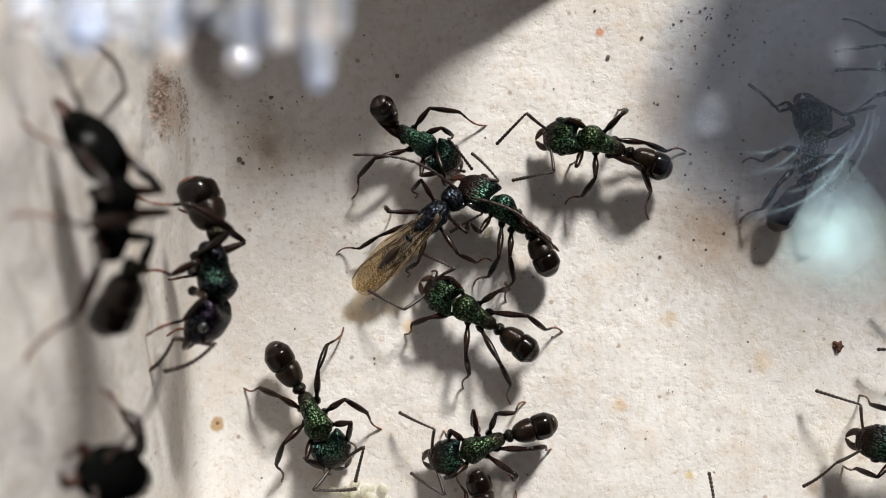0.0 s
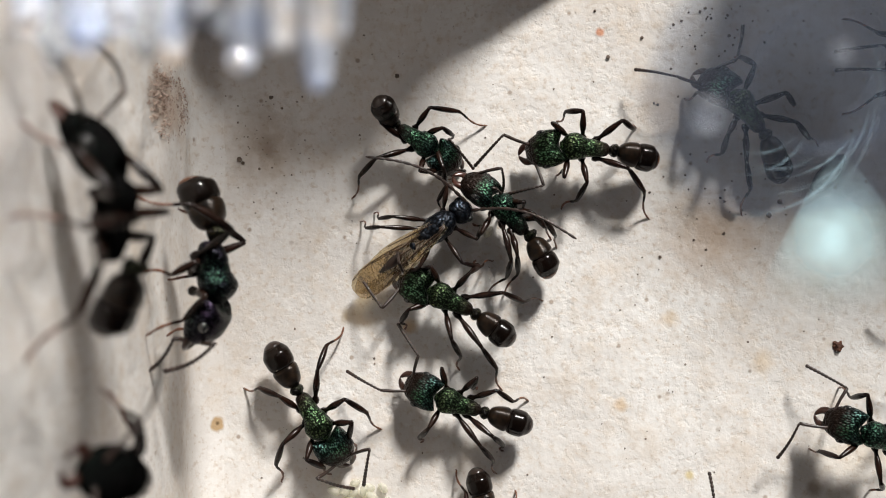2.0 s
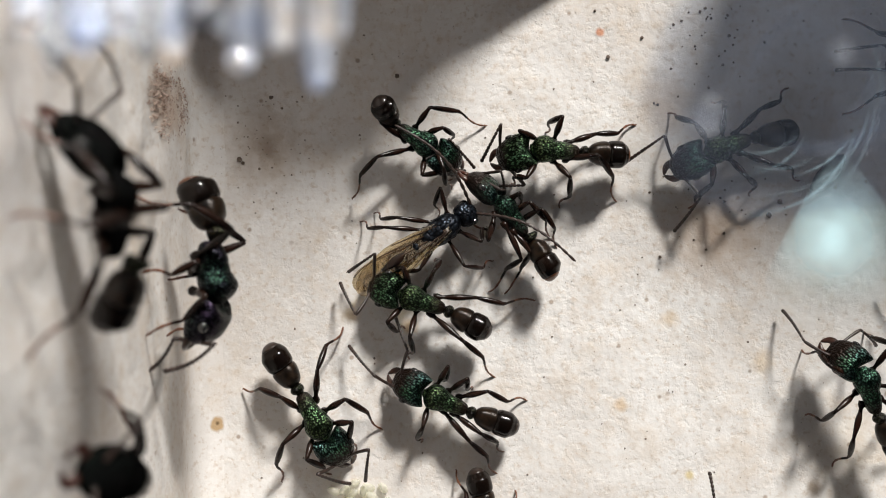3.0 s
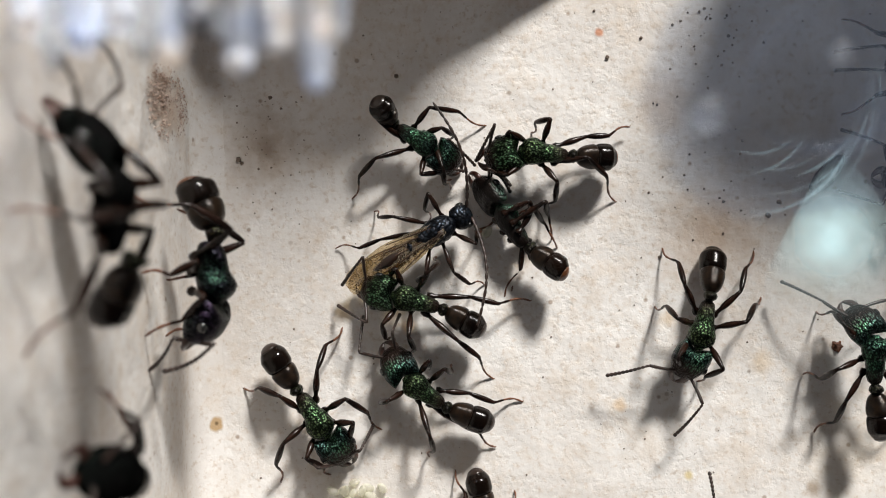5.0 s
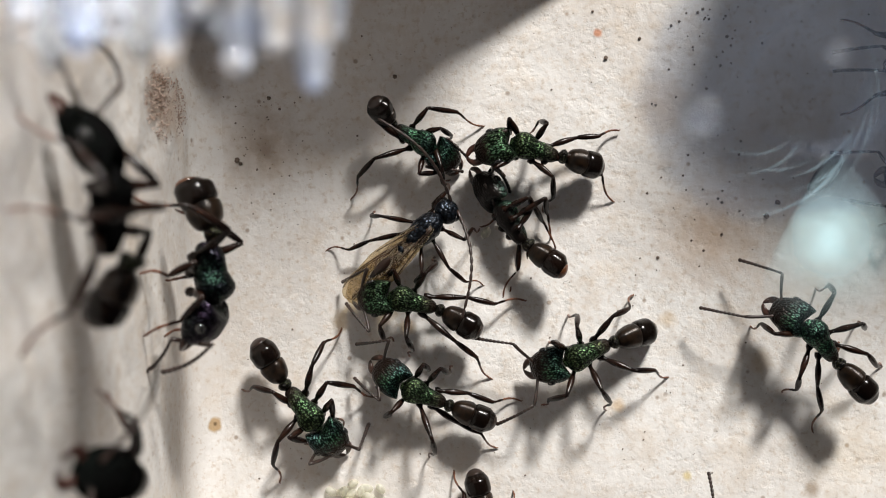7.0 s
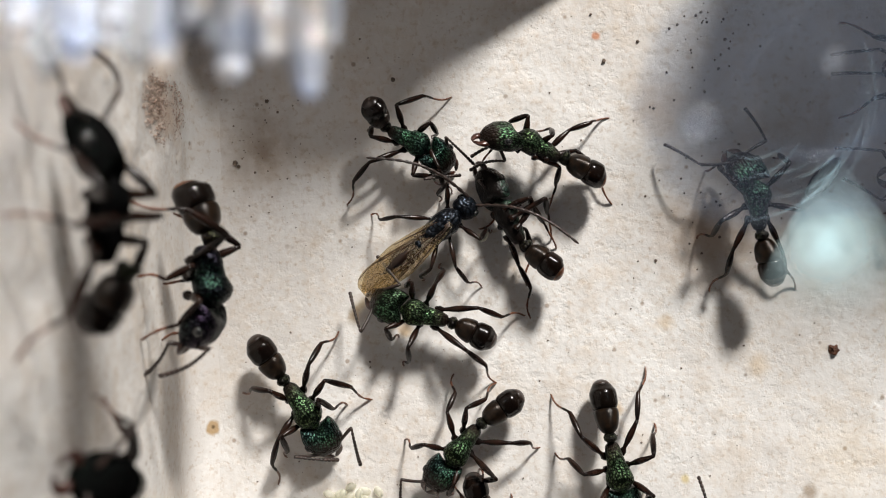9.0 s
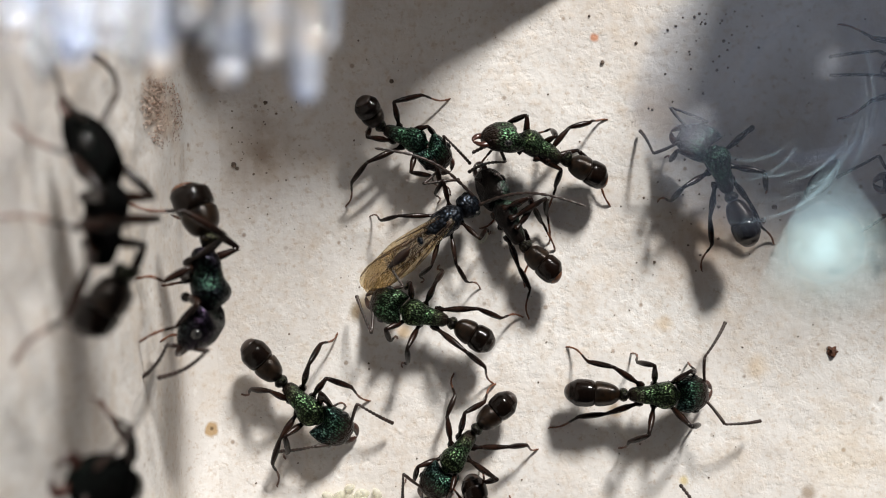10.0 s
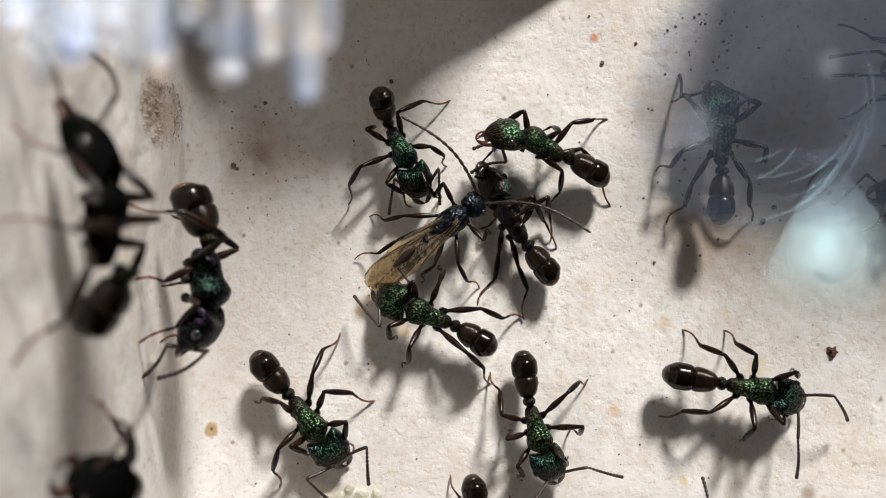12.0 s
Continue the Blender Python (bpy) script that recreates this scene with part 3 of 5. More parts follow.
class Ant:
    """An insect: an Empty at its feet, with body parts and jointed limbs."""

    def __init__(self, name, label, thorax, head, size=1.0, male=False, pitch=26.0, droop=4.0, gape=0.35, legs=None, rear=0.86, tip=GASTER_TIP):
        self.root = tagged(new(name), label, "ant", "ants in the nest box")
        self.root.empty_display_size, self.root.scale = 0.001, (size, size, size)
        self.male, self.pitch, self.droop, self.size = male, pitch, droop, size
        r = self.root
        if male:
            self.build_male(r)
        else:
            put("thorax", shared("thorax" + thorax.name, thorax_mesh(thorax)), r)
            self.head = put("head", shared("head" + head.name, head_mesh(head)), r)
            self.head.scale = (1.12, 1.02, 1.06)
            for s in (1, -1):
                m = put("mandible", shared(("mandible", s, gape), mandible_mesh(s, gape)), self.head, "reddish toothed mandible")
                m.location = spot((1.36, s * 0.27, -0.12))
                e = put("eye", shared("eye", eye_mesh), self.head, "black compound eye")
                e.location = spot((0.72, s * 0.70, 0.16))
            self.petiole = put("petiole", shared("petiole" + DUSK.name, petiole_mesh(DUSK)), r)
            self.gaster = put("gaster", shared("gaster", gaster_mesh), r, "glossy dark brown gaster")
            self.gaster.scale = (rear, 1, 1)
            put("gaster_rear", shared("gaster_rear", gaster_rear_mesh), self.gaster)
            put("gaster_tip", shared("gaster_tip" + tip.name, lambda: gaster_tip_mesh(tip)), self.gaster, "rusty brown gaster tip" if tip is RUSTY_TIP else "")
            self.neck, self.waist, self.socket = Vector((0.93, 0, 1.43)), Vector((-0.98, 0, 1.2)), Vector((1.32, 0.31, 0.24))
        self.legs = []
        legs = legs or [(1.65, 2.65, None)] * 6
        for i, (l1, l2, pole) in enumerate(legs):
            s = 1 if i < 3 else -1
            hx, hy, hz = HIPS[i % 3]
            hip = Vector((hx, s * hy, hz + (0.35 if male else 0)))
            l1, l2 = round(l1, 1), round(l2, 1)
            fat = 0.8 if male else 1.0
            f = put("leg", shared(("femur", l1, fat), femur_mesh(l1, fat)), r)
            k = put("shank", shared(("shank", l2, fat, s if i % 3 else -s), shank_mesh(l2, fat, s if i % 3 else -s)), f, "thin tibia and reddish tarsus")
            self.legs.append((f, k, hip, l1, l2, pole or Vector((0.25 * (1, 0, -1)[i % 3], s * 0.35, 1.0))))
        self.feelers = []
        for s in (1, -1):
            if male:
                a = put("antenna", shared(("male_antenna", s), funiculus_mesh(4.7, 13, 0.078, 0.058, 0.4, -0.5 * s)), r, "long thread-like black antenna")
                self.feelers.append((a, None, s))
            else:
                a = put("antenna", shared("scape", scape_mesh(1.25)), r)
                b = put("funiculus", shared("funiculus", funiculus_mesh(1.9)), a, "beaded antenna end")
                self.feelers.append((a, b, s))

    def build_male(self, r):
        put("thorax", shared("male_thorax", lambda: part("thorax", pitted(lobe(dense([
            (-1.0, 0.2, 0.2, 0.2, 1.55), (-0.85, 0.36, 0.34, 0.36, 1.57), (-0.6, 0.5, 0.5, 0.48, 1.6), (-0.25, 0.58, 0.56, 0.52, 1.63), (0.1, 0.62, 0.60, 0.52, 1.66),
            (0.45, 0.58, 0.55, 0.46, 1.66), (0.72, 0.45, 0.42, 0.36, 1.66), (0.9, 0.25, 0.24, 0.22, 1.66), (0.98, 0.14, 0.13, 0.13, 1.66)], 54), 64, 2.1, 0.08), 0.14, 0.05), JET)), r).scale = (1, 0.9, 1)
        self.head = put("head", shared("male_head", lambda: part("head", pitted(lobe(dense([
            (-0.02, 0.25, 0.16, 0.16, 0.0), (0.05, 0.40, 0.30, 0.30, 0.0), (0.22, 0.50, 0.40, 0.38, 0.0), (0.45, 0.52, 0.42, 0.40, 0.0), (0.68, 0.45, 0.36, 0.36, -0.02),
            (0.85, 0.30, 0.24, 0.26, -0.06), (0.94, 0.16, 0.1, 0.14, -0.1)], 40), 56, 2.2, 0.06), 0.13, 0.045), JET)), r)
        for s in (1, -1):
            e = put("eye", shared("eye", eye_mesh), self.head, "black compound eye")
            e.location, e.scale = spot((0.5, s * 0.46, 0.1)), (1.25, 1.25, 1.25)
        self.petiole = put("petiole", shared("petiole" + JET.name, petiole_mesh(JET)), r)
        self.gaster = put("gaster", shared("male_gaster", lambda: part("gaster", lobe([
            (0.0, 0.12, 0.11, 0.12, 0.0), (-0.3, 0.22, 0.22, 0.22, 0.0), (-0.6, 0.25, 0.24, 0.26, 0.0), (-0.95, 0.25, 0.23, 0.24, 0.0), (-1.3, 0.18, 0.17, 0.18, -0.05),
            (-1.65, 0.11, 0.11, 0.11, -0.1), (-1.75, 0.04, 0.04, 0.04, -0.12)], 20, 2.1), GASTER_TIP)), r)
        self.neck, self.waist, self.socket = Vector((0.95, 0, 1.66)), Vector((-0.95, 0, 1.5)), Vector((0.7, 0.2, 0.25))
        for s, sweep, lift in ((1, 4.0, 0.0), (-1, -3.0, 0.07)):
            self.wing(r, s, sweep, lift, 5.1, 0.66, "forewing")
            self.wing(r, s, sweep * 1.6, lift - 0.12, 3.3, 0.45, "hindwing")

    def wing(self, r, s, sweep, lift, length, half, name):
        """A smoky wing folded back over the body, with raised veins."""
        def outline(a, b):
            w = half * (0.22 + 0.78 * min(1.0, a / 0.55) ** 0.8) * math.sqrt(max(0.0, 1 - (max(0.0, a - 0.7) / 0.3) ** 2.2))
            return Vector((-length * a, s * (b * w + 0.15 * math.sin(math.pi * a)), 0.10 * math.sin(2.2 * math.pi * a) * b - 0.18 * a * a + 0.05 * math.cos(b * 3)))
        bm = bmesh.new()
        n, k = 26, 10
        top = [[bm.verts.new(outline(i / n * 0.985 + 0.005, -1 + 2 * j / k) + Vector((0, 0, d))) for j in range(k + 1)] for d in (0.0, -0.012) for i in range(n + 1)]
        for side in (0, n + 1):
            for i in range(n):
                for j in range(k):
                    bm.faces.new((top[side + i][j], top[side + i + 1][j], top[side + i + 1][j + 1], top[side + i][j + 1]))
        rim = [top[i][0] for i in range(n + 1)] + [top[n][j] for j in range(1, k + 1)] + [top[i][k] for i in range(n - 1, -1, -1)]
        low = [top[n + 1 + i][0] for i in range(n + 1)] + [top[2 * n + 1][j] for j in range(1, k + 1)] + [top[n + 1 + i][k] for i in range(n - 1, -1, -1)]
        for i in range(len(rim) - 1):
            bm.faces.new((rim[i], rim[i + 1], low[i + 1], low[i]))
        w = part(name, bm, WING, r, "smoky amber wing with dark veins")
        w.matrix_basis = Matrix.Translation(spot((0.42, s * 0.12, 2.2 + lift))) @ pose(0, 0, 0, 0, -13.0, sweep)
        lines = [(0.0, -0.98, 0.95, -0.9), (0.02, -0.6, 0.72, -0.85), (0.02, -0.2, 0.62, -0.35), (0.02, 0.1, 0.66, 0.35), (0.02, 0.4, 0.5, 0.9),
                 (0.3, -0.75, 0.36, -0.25), (0.42, -0.3, 0.46, 0.25), (0.55, -0.8, 0.62, -0.3), (0.62, -0.33, 0.66, 0.36)]
        for a0, b0, a1, b1 in lines:
            pts = [outline(a0 + (a1 - a0) * i / 8, b0 + (b1 - b0) * i / 8) + Vector((0, 0, 0.012)) for i in range(9)]
            part("vein", tube(pts, [0.030 - 0.0013 * i for i in range(9)], 5), VEIN, w)

    def stand(self, m, head_yaw, gaster_yaw, feet, feelers, pitch=None, curl=0.0, head_roll=0.0):
        """All poses for one moment: the root's, and each part's in its parent's space. feet and feelers: places in the ant's own space."""
        out = [(self.root, m)]
        pitch = self.pitch if pitch is None else pitch
        hm = Matrix.Translation(self.neck * MM) @ pose(0, 0, 0, head_roll, pitch, head_yaw)
        out.append((self.head, hm))
        pm = Matrix.Translation(self.waist * MM) @ pose(0, 0, 0, 0, 0, gaster_yaw * 0.45)
        out.append((self.petiole, pm))
        out.append((self.gaster, pm @ Matrix.Translation(spot((-0.43, 0, 0.05))) @ pose(0, 0, 0, 0, -self.droop - curl, gaster_yaw * 0.55)))
        for (f, k, hip, l1, l2, pole), foot in zip(self.legs, feet):
            knee, end = ik(hip, foot, l1, l2, pole)
            fm = between(hip, knee)
            out.append((f, fm))
            out.append((k, fm.inverted() @ between(knee, end)))
        for (a, b, s), (elbow, tip) in zip(self.feelers, feelers):
            root = (hm @ (Vector((self.socket.x, s * self.socket.y, self.socket.z)) * MM)) / MM
            if b is None:
                out.append((a, between(root, tip)))
                continue
            joint = root + (elbow - root).normalized() * 1.25
            am = between(root, joint)
            out.append((a, am))
            out.append((b, am.inverted() @ between(joint, tip)))
        return out


# ---- where the insects stand and step: millimetres, degrees, seconds ----
# paths: seconds, x, y, heading, turn of the head, turn of the gaster
PATHS, FEET, KNEES, FEELERS = {}, {}, {}, {}
PATHS['biter'] = [(0,1.34,-2.77,148.3,2.5,-5.2), (1.5,0.73,-2.38,148.0,11.3,-7.8), (2,0.3,-2.21,153.1,7.6,-10.3), (2.5,-0.24,-2.27,156.3,8.1,-6.7), (3.2,-1.05,-2.23,161.0,1.5,-9.3), (4.8,-1.15,-2.22,163.9,4.4,-12.7), (6,-1.11,-2.24,162.3,10.3,-10.7), (7.2,-1.23,-2.23,164.4,24.8,-13.6), (8.8,-0.62,-2.67,164.9,-0.8,-10.1), (10,-0.55,-2.6,165.6,-3.1,-16.1), (11,-0.42,-2.58,159.8,-6.4,-11.8), (12,-0.38,-2.59,159.2,-5.7,-11.1)]
FEET['biter'] = {}
FEET['biter'][0] = [(-1.7,-3.78),(0.9,-6.18),(2.98,-6.85),(-0.48,-0.98),(2.83,-1.48),(5.28,-3.68)]
FEET['biter'][2] = [(-1.7,-3.53),(0.73,-5.35),(2.6,-6.23),(-1.1,-0.73),(1.45,-0.53),(4.4,-2.3)]
FEET['biter'][3.2] = [(-1.7,-3.52),(-1.5,-4.85),(2.28,-5.67),(-2.1,-0.72),(-0.3,-0.42),(4.48,-2.3)]
FEET['biter'][6] = [(-2.1,-4.04),(-1.35,-4.72),(2.25,-5.72),(-2.3,-0.92),(-0.25,-0.34),(4.45,-2.29)]
FEET['biter'][10] = [(-1.77,-3.74),(-1.55,-4.99),(2.52,-5.74),(-1.3,-1.24),(0.1,-0.49),(3.78,-2.79)]
FEET['biter'][12] = [(-1.77,-3.73),(-1.54,-4.98),(2.36,-5.73),(-1.29,-1.23),(0.11,-0.48),(3.78,-2.78)]
KNEES['biter'] = (2,[(-1.49,-2.57),(0.36,-3.82),(1.71,-4.26),(-0.46,-0.87),(1.18,-0.94),(2.55,-1.85)])
FEELERS['biter'] = {}
FEELERS['biter'][0] = [(-1.74,-2.63),(-3.23,-1.78),(0.39,-0.89),(-0.94,-0.17)]
FEELERS['biter'][2] = [(-2.63,-2.56),(-3.42,-1.42),(-1.74,-0.84),(-1.95,-0.1)]
FEELERS['biter'][3.2] = [(-3.76,-2.82),(-4.31,-1.95),(-2.99,-0.34),(-3.95,-0.89)]
FEELERS['biter'][6] = [(-2.99,-3.22),(-3.98,-2.86),(-3.42,-0.5),(-4.19,-1.41)]
FEELERS['biter'][8.8] = [(-3.34,-3.37),(-3.89,-1.63),(-1.85,-1.39),(-2.52,-0.43)]
FEELERS['biter'][10] = [(-2.79,-3.17),(-3.54,-1.67),(-0.93,-1.24),(-2.14,-0.35)]
FEELERS['biter'][12] = [(-2.44,-2.98),(-3.65,-1.7),(-0.32,-1.29),(-2.01,-0.09)]
PATHS['grappler'] = [(0,-1.14,4.68,-32.2,-0.8,-24.1), (2,-1.09,4.69,-33.1,-1.3,-21.5), (7.2,-1.08,4.77,-28.5,-9.0,-24.8), (8.8,-1.24,4.82,-27.1,-8.2,-30.8), (10,-1.36,5.04,-20.1,-23.7,-36.5), (11,-1.39,4.86,-47.0,-11.5,-17.8), (12,-1.57,4.59,-62.8,-4.6,-13.1)]
FEET['grappler'] = {}
FEET['grappler'][0] = [(0.33,2.65),(0.4,4.65),(1.9,5.45),(0.35,3.08),(-4.03,2.23),(-3.0,6.33)]
FEET['grappler'][6] = [(0.38,2.66),(0.45,4.66),(1.9,5.46),(0.4,3.08),(-3.98,2.23),(-2.95,6.33)]
FEET['grappler'][10] = [(0.57,2.63),(-0.23,5.01),(0.57,6.88),(0.23,3.01),(-4.05,2.13),(-3.1,5.46)]
FEET['grappler'][12] = [(0.18,2.52),(0.41,3.9),(0.58,6.83),(-1.14,2.1),(-3.92,2.23),(-2.84,5.58)]
KNEES['grappler'] = (2,[(0.02,3.39),(-0.38,5.12),(-0.7,6.04),(-1.06,3.58),(-2.89,3.85),(-2.6,5.32)])
FEELERS['grappler'] = {}
FEELERS['grappler'][0] = [(0.02,5.14),(1.11,3.64),(-1.49,3.79),(0.27,3.47)]
FEELERS['grappler'][6] = [(0.0,5.22),(1.06,4.01),(-1.44,3.8),(0.32,3.48)]
FEELERS['grappler'][10] = [(0.27,5.08),(1.48,3.87),(-0.69,2.91),(0.64,3.2)]
FEELERS['grappler'][12] = [(0.06,3.65),(0.11,2.44),(-2.08,3.53),(-2.01,2.2)]
PATHS['captive'] = [(0,2.87,1.45,138.9,14.2,-17.9), (2,2.83,1.42,136.5,10.5,-12.2), (3.2,2.85,1.3,134,0,-12), (4.8,2.92,0.95,130,-14,-22), (6,2.95,1.05,129,-16,-22), (7.2,2.95,1.15,128,-14,-20), (8.8,2.98,1.28,124,-8,-20), (10,3.05,1.35,124,-8,-12), (12,3.18,1.42,124,-10,2)]
FEET['captive'] = {}
FEET['captive'][0] = [(0.7,0.98),(1.35,-1.6),(2.78,-2.35),(3.35,1.4),(4.78,0.4),(4.9,0.03)]
FEET['captive'][2] = [(1.35,1.12),(2.02,-1.9),(2.73,-1.98),(3.35,1.4),(4.78,0.4),(5.03,0.03)]
FEET['captive'][6] = [(3.4,1.41),(4.83,0.41),(5.08,0.04),(1.7,0.91),(2.77,-2.09),(3.08,-1.84)]
FEET['captive'][8.8] = [(3.53,1.55),(4.96,0.55),(5.21,0.18),(1.83,1.05),(3.88,-1.45),(4.33,-3.83)]
FEET['captive'][12] = [(3.61,1.65),(5.03,0.65),(5.28,0.28),(1.91,1.15),(1.78,-2.23),(3.96,-3.48)]
KNEES['captive'] = (2,[(1.88,1.03),(2.91,-0.46),(3.15,-0.22),(3.51,1.9),(3.7,1.59),(4.23,1.35)])
FEELERS['captive'] = {}
FEELERS['captive'][0] = [(1.64,1.59),(0.68,0.94),(2.56,2.87),(1.4,3.98)]
FEELERS['captive'][2] = [(1.59,2.68),(2.44,2.15),(2.31,3.4),(2.46,2.68)]
FEELERS['captive'][6] = [(2.12,3.41),(2.73,2.81),(2.0,2.69),(2.51,1.0)]
FEELERS['captive'][12] = [(2.57,3.41),(2.81,2.93),(1.37,3.41),(2.14,3.17)]
PATHS['lone'] = [(0,-5.56,-7.17,-63.1,-0.6,5.1), (2,-5.58,-7.17,-58.1,1.6,-2.4), (3.2,-5.56,-7.16,-59.0,3.6,2.9), (4.8,-5.49,-7.17,-55.3,-0.8,-1.0), (6,-5.67,-6.86,-57.3,3.3,0.2), (7.2,-5.87,-6.83,-50.2,-2.6,-7.5), (8.8,-5.9,-6.6,-55.3,-12,-0.2), (9.5,-5.78,-6.42,-47.4,-2.6,-2.1), (10,-5.76,-6.4,-45.0,14,-2.8), (10.5,-5.68,-6.57,-47.1,-2.0,-1.4), (11,-5.7,-6.87,-49.8,-8.0,-2.8), (12,-5.58,-7.04,-53.0,-2,2.6)]
FEET['lone'] = {}
FEET['lone'][0] = [(-3.9,-8.97),(-2.73,-7.98),(-4.4,-3.48),(-4.98,-9.98),(-7.15,-10.28),(-8.8,-6.15)]
FEET['lone'][4.8] = [(-3.87,-8.97),(-2.69,-7.97),(-4.42,-3.47),(-4.94,-9.97),(-7.14,-10.27),(-8.77,-6.14)]
FEET['lone'][6] = [(-4.3,-7.77),(-2.85,-6.52),(-4.38,-3.47),(-5.75,-8.59),(-7.13,-10.29),(-8.8,-6.17)]
FEET['lone'][10] = [(-4.05,-6.74),(-2.98,-6.49),(-4.42,-3.49),(-6.73,-9.04),(-7.1,-10.24),(-8.65,-6.19)]
FEET['lone'][12] = [(-3.72,-8.72),(-2.79,-6.48),(-4.29,-3.48),(-5.64,-8.85),(-6.97,-10.28),(-8.09,-6.48)]
KNEES['lone'] = (2,[(-3.95,-7.31),(-4.14,-6.35),(-5.34,-5.15),(-5.75,-8.76),(-6.83,-8.28),(-6.95,-6.23)])
FEELERS['lone'] = {}
FEELERS['lone'][0] = [(-3.35,-8.41),(-3.71,-9.74),(-5.52,-10.25),(-4.15,-10.39)]
FEELERS['lone'][2] = [(-3.23,-8.54),(-3.42,-10.15),(-5.11,-9.57),(-3.95,-10.34)]
FEELERS['lone'][6] = [(-3.71,-8.65),(-3.13,-7.56),(-4.99,-9.13),(-5.95,-8.84)]
FEELERS['lone'][8.8] = [(-3.58,-7.42),(-3.58,-8.87),(-6.19,-8.75),(-4.26,-8.99)]
FEELERS['lone'][10] = [(-3.34,-6.13),(-2.38,-7.05),(-5.27,-8.18),(-6.48,-8.47)]
FEELERS['lone'][12] = [(-2.97,-8.16),(-2.97,-9.73),(-5.75,-9.61),(-4.78,-10.46)]
PATHS['turner'] = [(0,1.69,-8.44,-159.0,-5.1,-5.8), (0.5,1.29,-7.75,-174.9,-5.1,-1.2), (1.5,0.75,-6.81,-195.8,-2.9,2.6), (2,0.63,-6.63,-198.9,-4.9,1.5), (2.5,0.42,-6.57,-203.0,-2.2,6.3), (3.2,-0.03,-6.51,-204.8,2.2,4.8), (4.8,-0.79,-6.11,-216.6,-18.5,16.4), (6,-0.77,-6.07,-212.7,-23.3,7.5), (6.5,-0.69,-6.09,-211.6,-23.4,6.9), (7.2,-0.77,-6.28,-198.4,-6.0,-1.8), (8,0.05,-7.19,-160.3,10.6,-14.7), (8.8,1.05,-8.17,-129.8,4.8,-17.3), (10,0.94,-8.45,-126.9,1.9,-12.5)]
PATHS['turner'] = PATHS['turner'] + [(11,1.56,-7.36,-140.2,6.5,-11.3), (11.5,2.84,-6.6,-107.9,14.7,-18.3), (12,4.27,-7.47,-74.1,8.8,-8.6)]
FEET['turner'] = {}
FEET['turner'][0] = [(0.15,-10.1),(2.9,-9.98),(4.78,-8.85),(0.03,-8.1),(1.6,-8.1),(3.65,-6.78)]
FEET['turner'][2] = [(-0.98,-8.55),(2.35,-9.93),(2.65,-8.93),(-0.23,-5.98),(1.45,-6.23),(3.78,-6.73)]
FEET['turner'][3.2] = [(-0.97,-8.55),(2.35,-9.92),(2.65,-8.97),(-0.22,-5.97),(1.28,-6.22),(3.7,-6.72)]
FEET['turner'][4.8] = [(-2.57,-6.79),(-0.57,-9.17),(2.58,-8.92),(-0.77,-5.09),(0.43,-5.14),(3.73,-6.77)]
FEET['turner'][7.2] = [(-2.24,-7.31),(-0.49,-9.18),(2.66,-8.88),(-0.69,-5.18),(0.51,-5.18),(3.81,-6.73)]
FEET['turner'][8.8] = [(0.58,-10.7),(1.78,-9.58),(4.46,-8.62),(-1.5,-8.28),(0.66,-5.38),(2.53,-5.78)]
FEET['turner'][10] = [(0.65,-10.62),(1.85,-9.62),(4.45,-8.62),(-1.4,-10.07),(0.73,-5.29),(2.58,-5.74)]
FEET['turner'][11] = [(0.78,-10.48),(2.03,-9.48),(4.4,-8.61),(0.4,-8.48),(0.65,-5.28),(4.03,-4.86)]
FEET['turner'][12] = [(5.78,-8.97),(5.91,-7.73),(6.66,-5.53),(3.61,-9.85),(3.03,-7.65),(2.36,-5.23)]
KNEES['turner'] = (2,[(-0.58,-7.55),(1.71,-8.52),(2.12,-7.96),(0.14,-5.46),(1.42,-5.46),(2.31,-5.99)])
FEELERS['turner'] = {}
FEELERS['turner'][0] = [(0.02,-10.34),(-1.3,-9.74),(-0.34,-7.45),(-1.59,-7.21)]
FEELERS['turner'][2] = [(-2.7,-6.0),(-4.03,-5.35),(-1.11,-4.8),(-1.9,-3.3)]
FEELERS['turner'][4.8] = [(-3.25,-4.55),(-3.44,-3.34),(-2.06,-3.95),(-1.99,-3.1)]
FEELERS['turner'][6] = [(-3.59,-3.9),(-3.49,-2.86),(-1.85,-3.58),(-1.25,-2.86)]
FEELERS['turner'][7.2] = [(-2.35,-6.92),(-3.36,-6.56),(-2.28,-4.27),(-3.65,-4.46)]
FEELERS['turner'][8.8] = [(-0.16,-11.16),(0.57,-11.64),(-1.48,-9.66),(-1.72,-10.92)]
FEELERS['turner'][10] = [(-0.09,-11.08),(0.64,-11.56),(-1.41,-9.34),(-1.49,-10.47)]
FEELERS['turner'][11] = [(0.52,-9.74),(0.64,-10.34),(0.04,-7.33),(-1.36,-8.29)]
FEELERS['turner'][12] = [(6.55,-9.01),(8.0,-9.61),(4.38,-10.09),(4.02,-10.82)]
PATHS['rival'] = [(0,6.76,4.54,159.9,24.0,-2.8), (0.5,6.05,4.32,175.8,13.7,-9.6), (2,6.05,4.33,175.0,16.0,-7.2), (2.5,4.98,4.27,175.5,20.5,5.7), (3.2,4.72,4.2,175.4,21.0,1.4), (4.8,4.35,4.11,173.9,18.1,6.1), (6,4.19,4.1,168.7,24.7,10.0), (7.2,3.97,4.27,164.9,26.8,9.1), (8.8,4.16,4.4,159.5,32.5,6.1), (10,4.33,4.43,159.0,28.2,8.1), (12,4.46,4.58,156.7,32.7,7.7)]
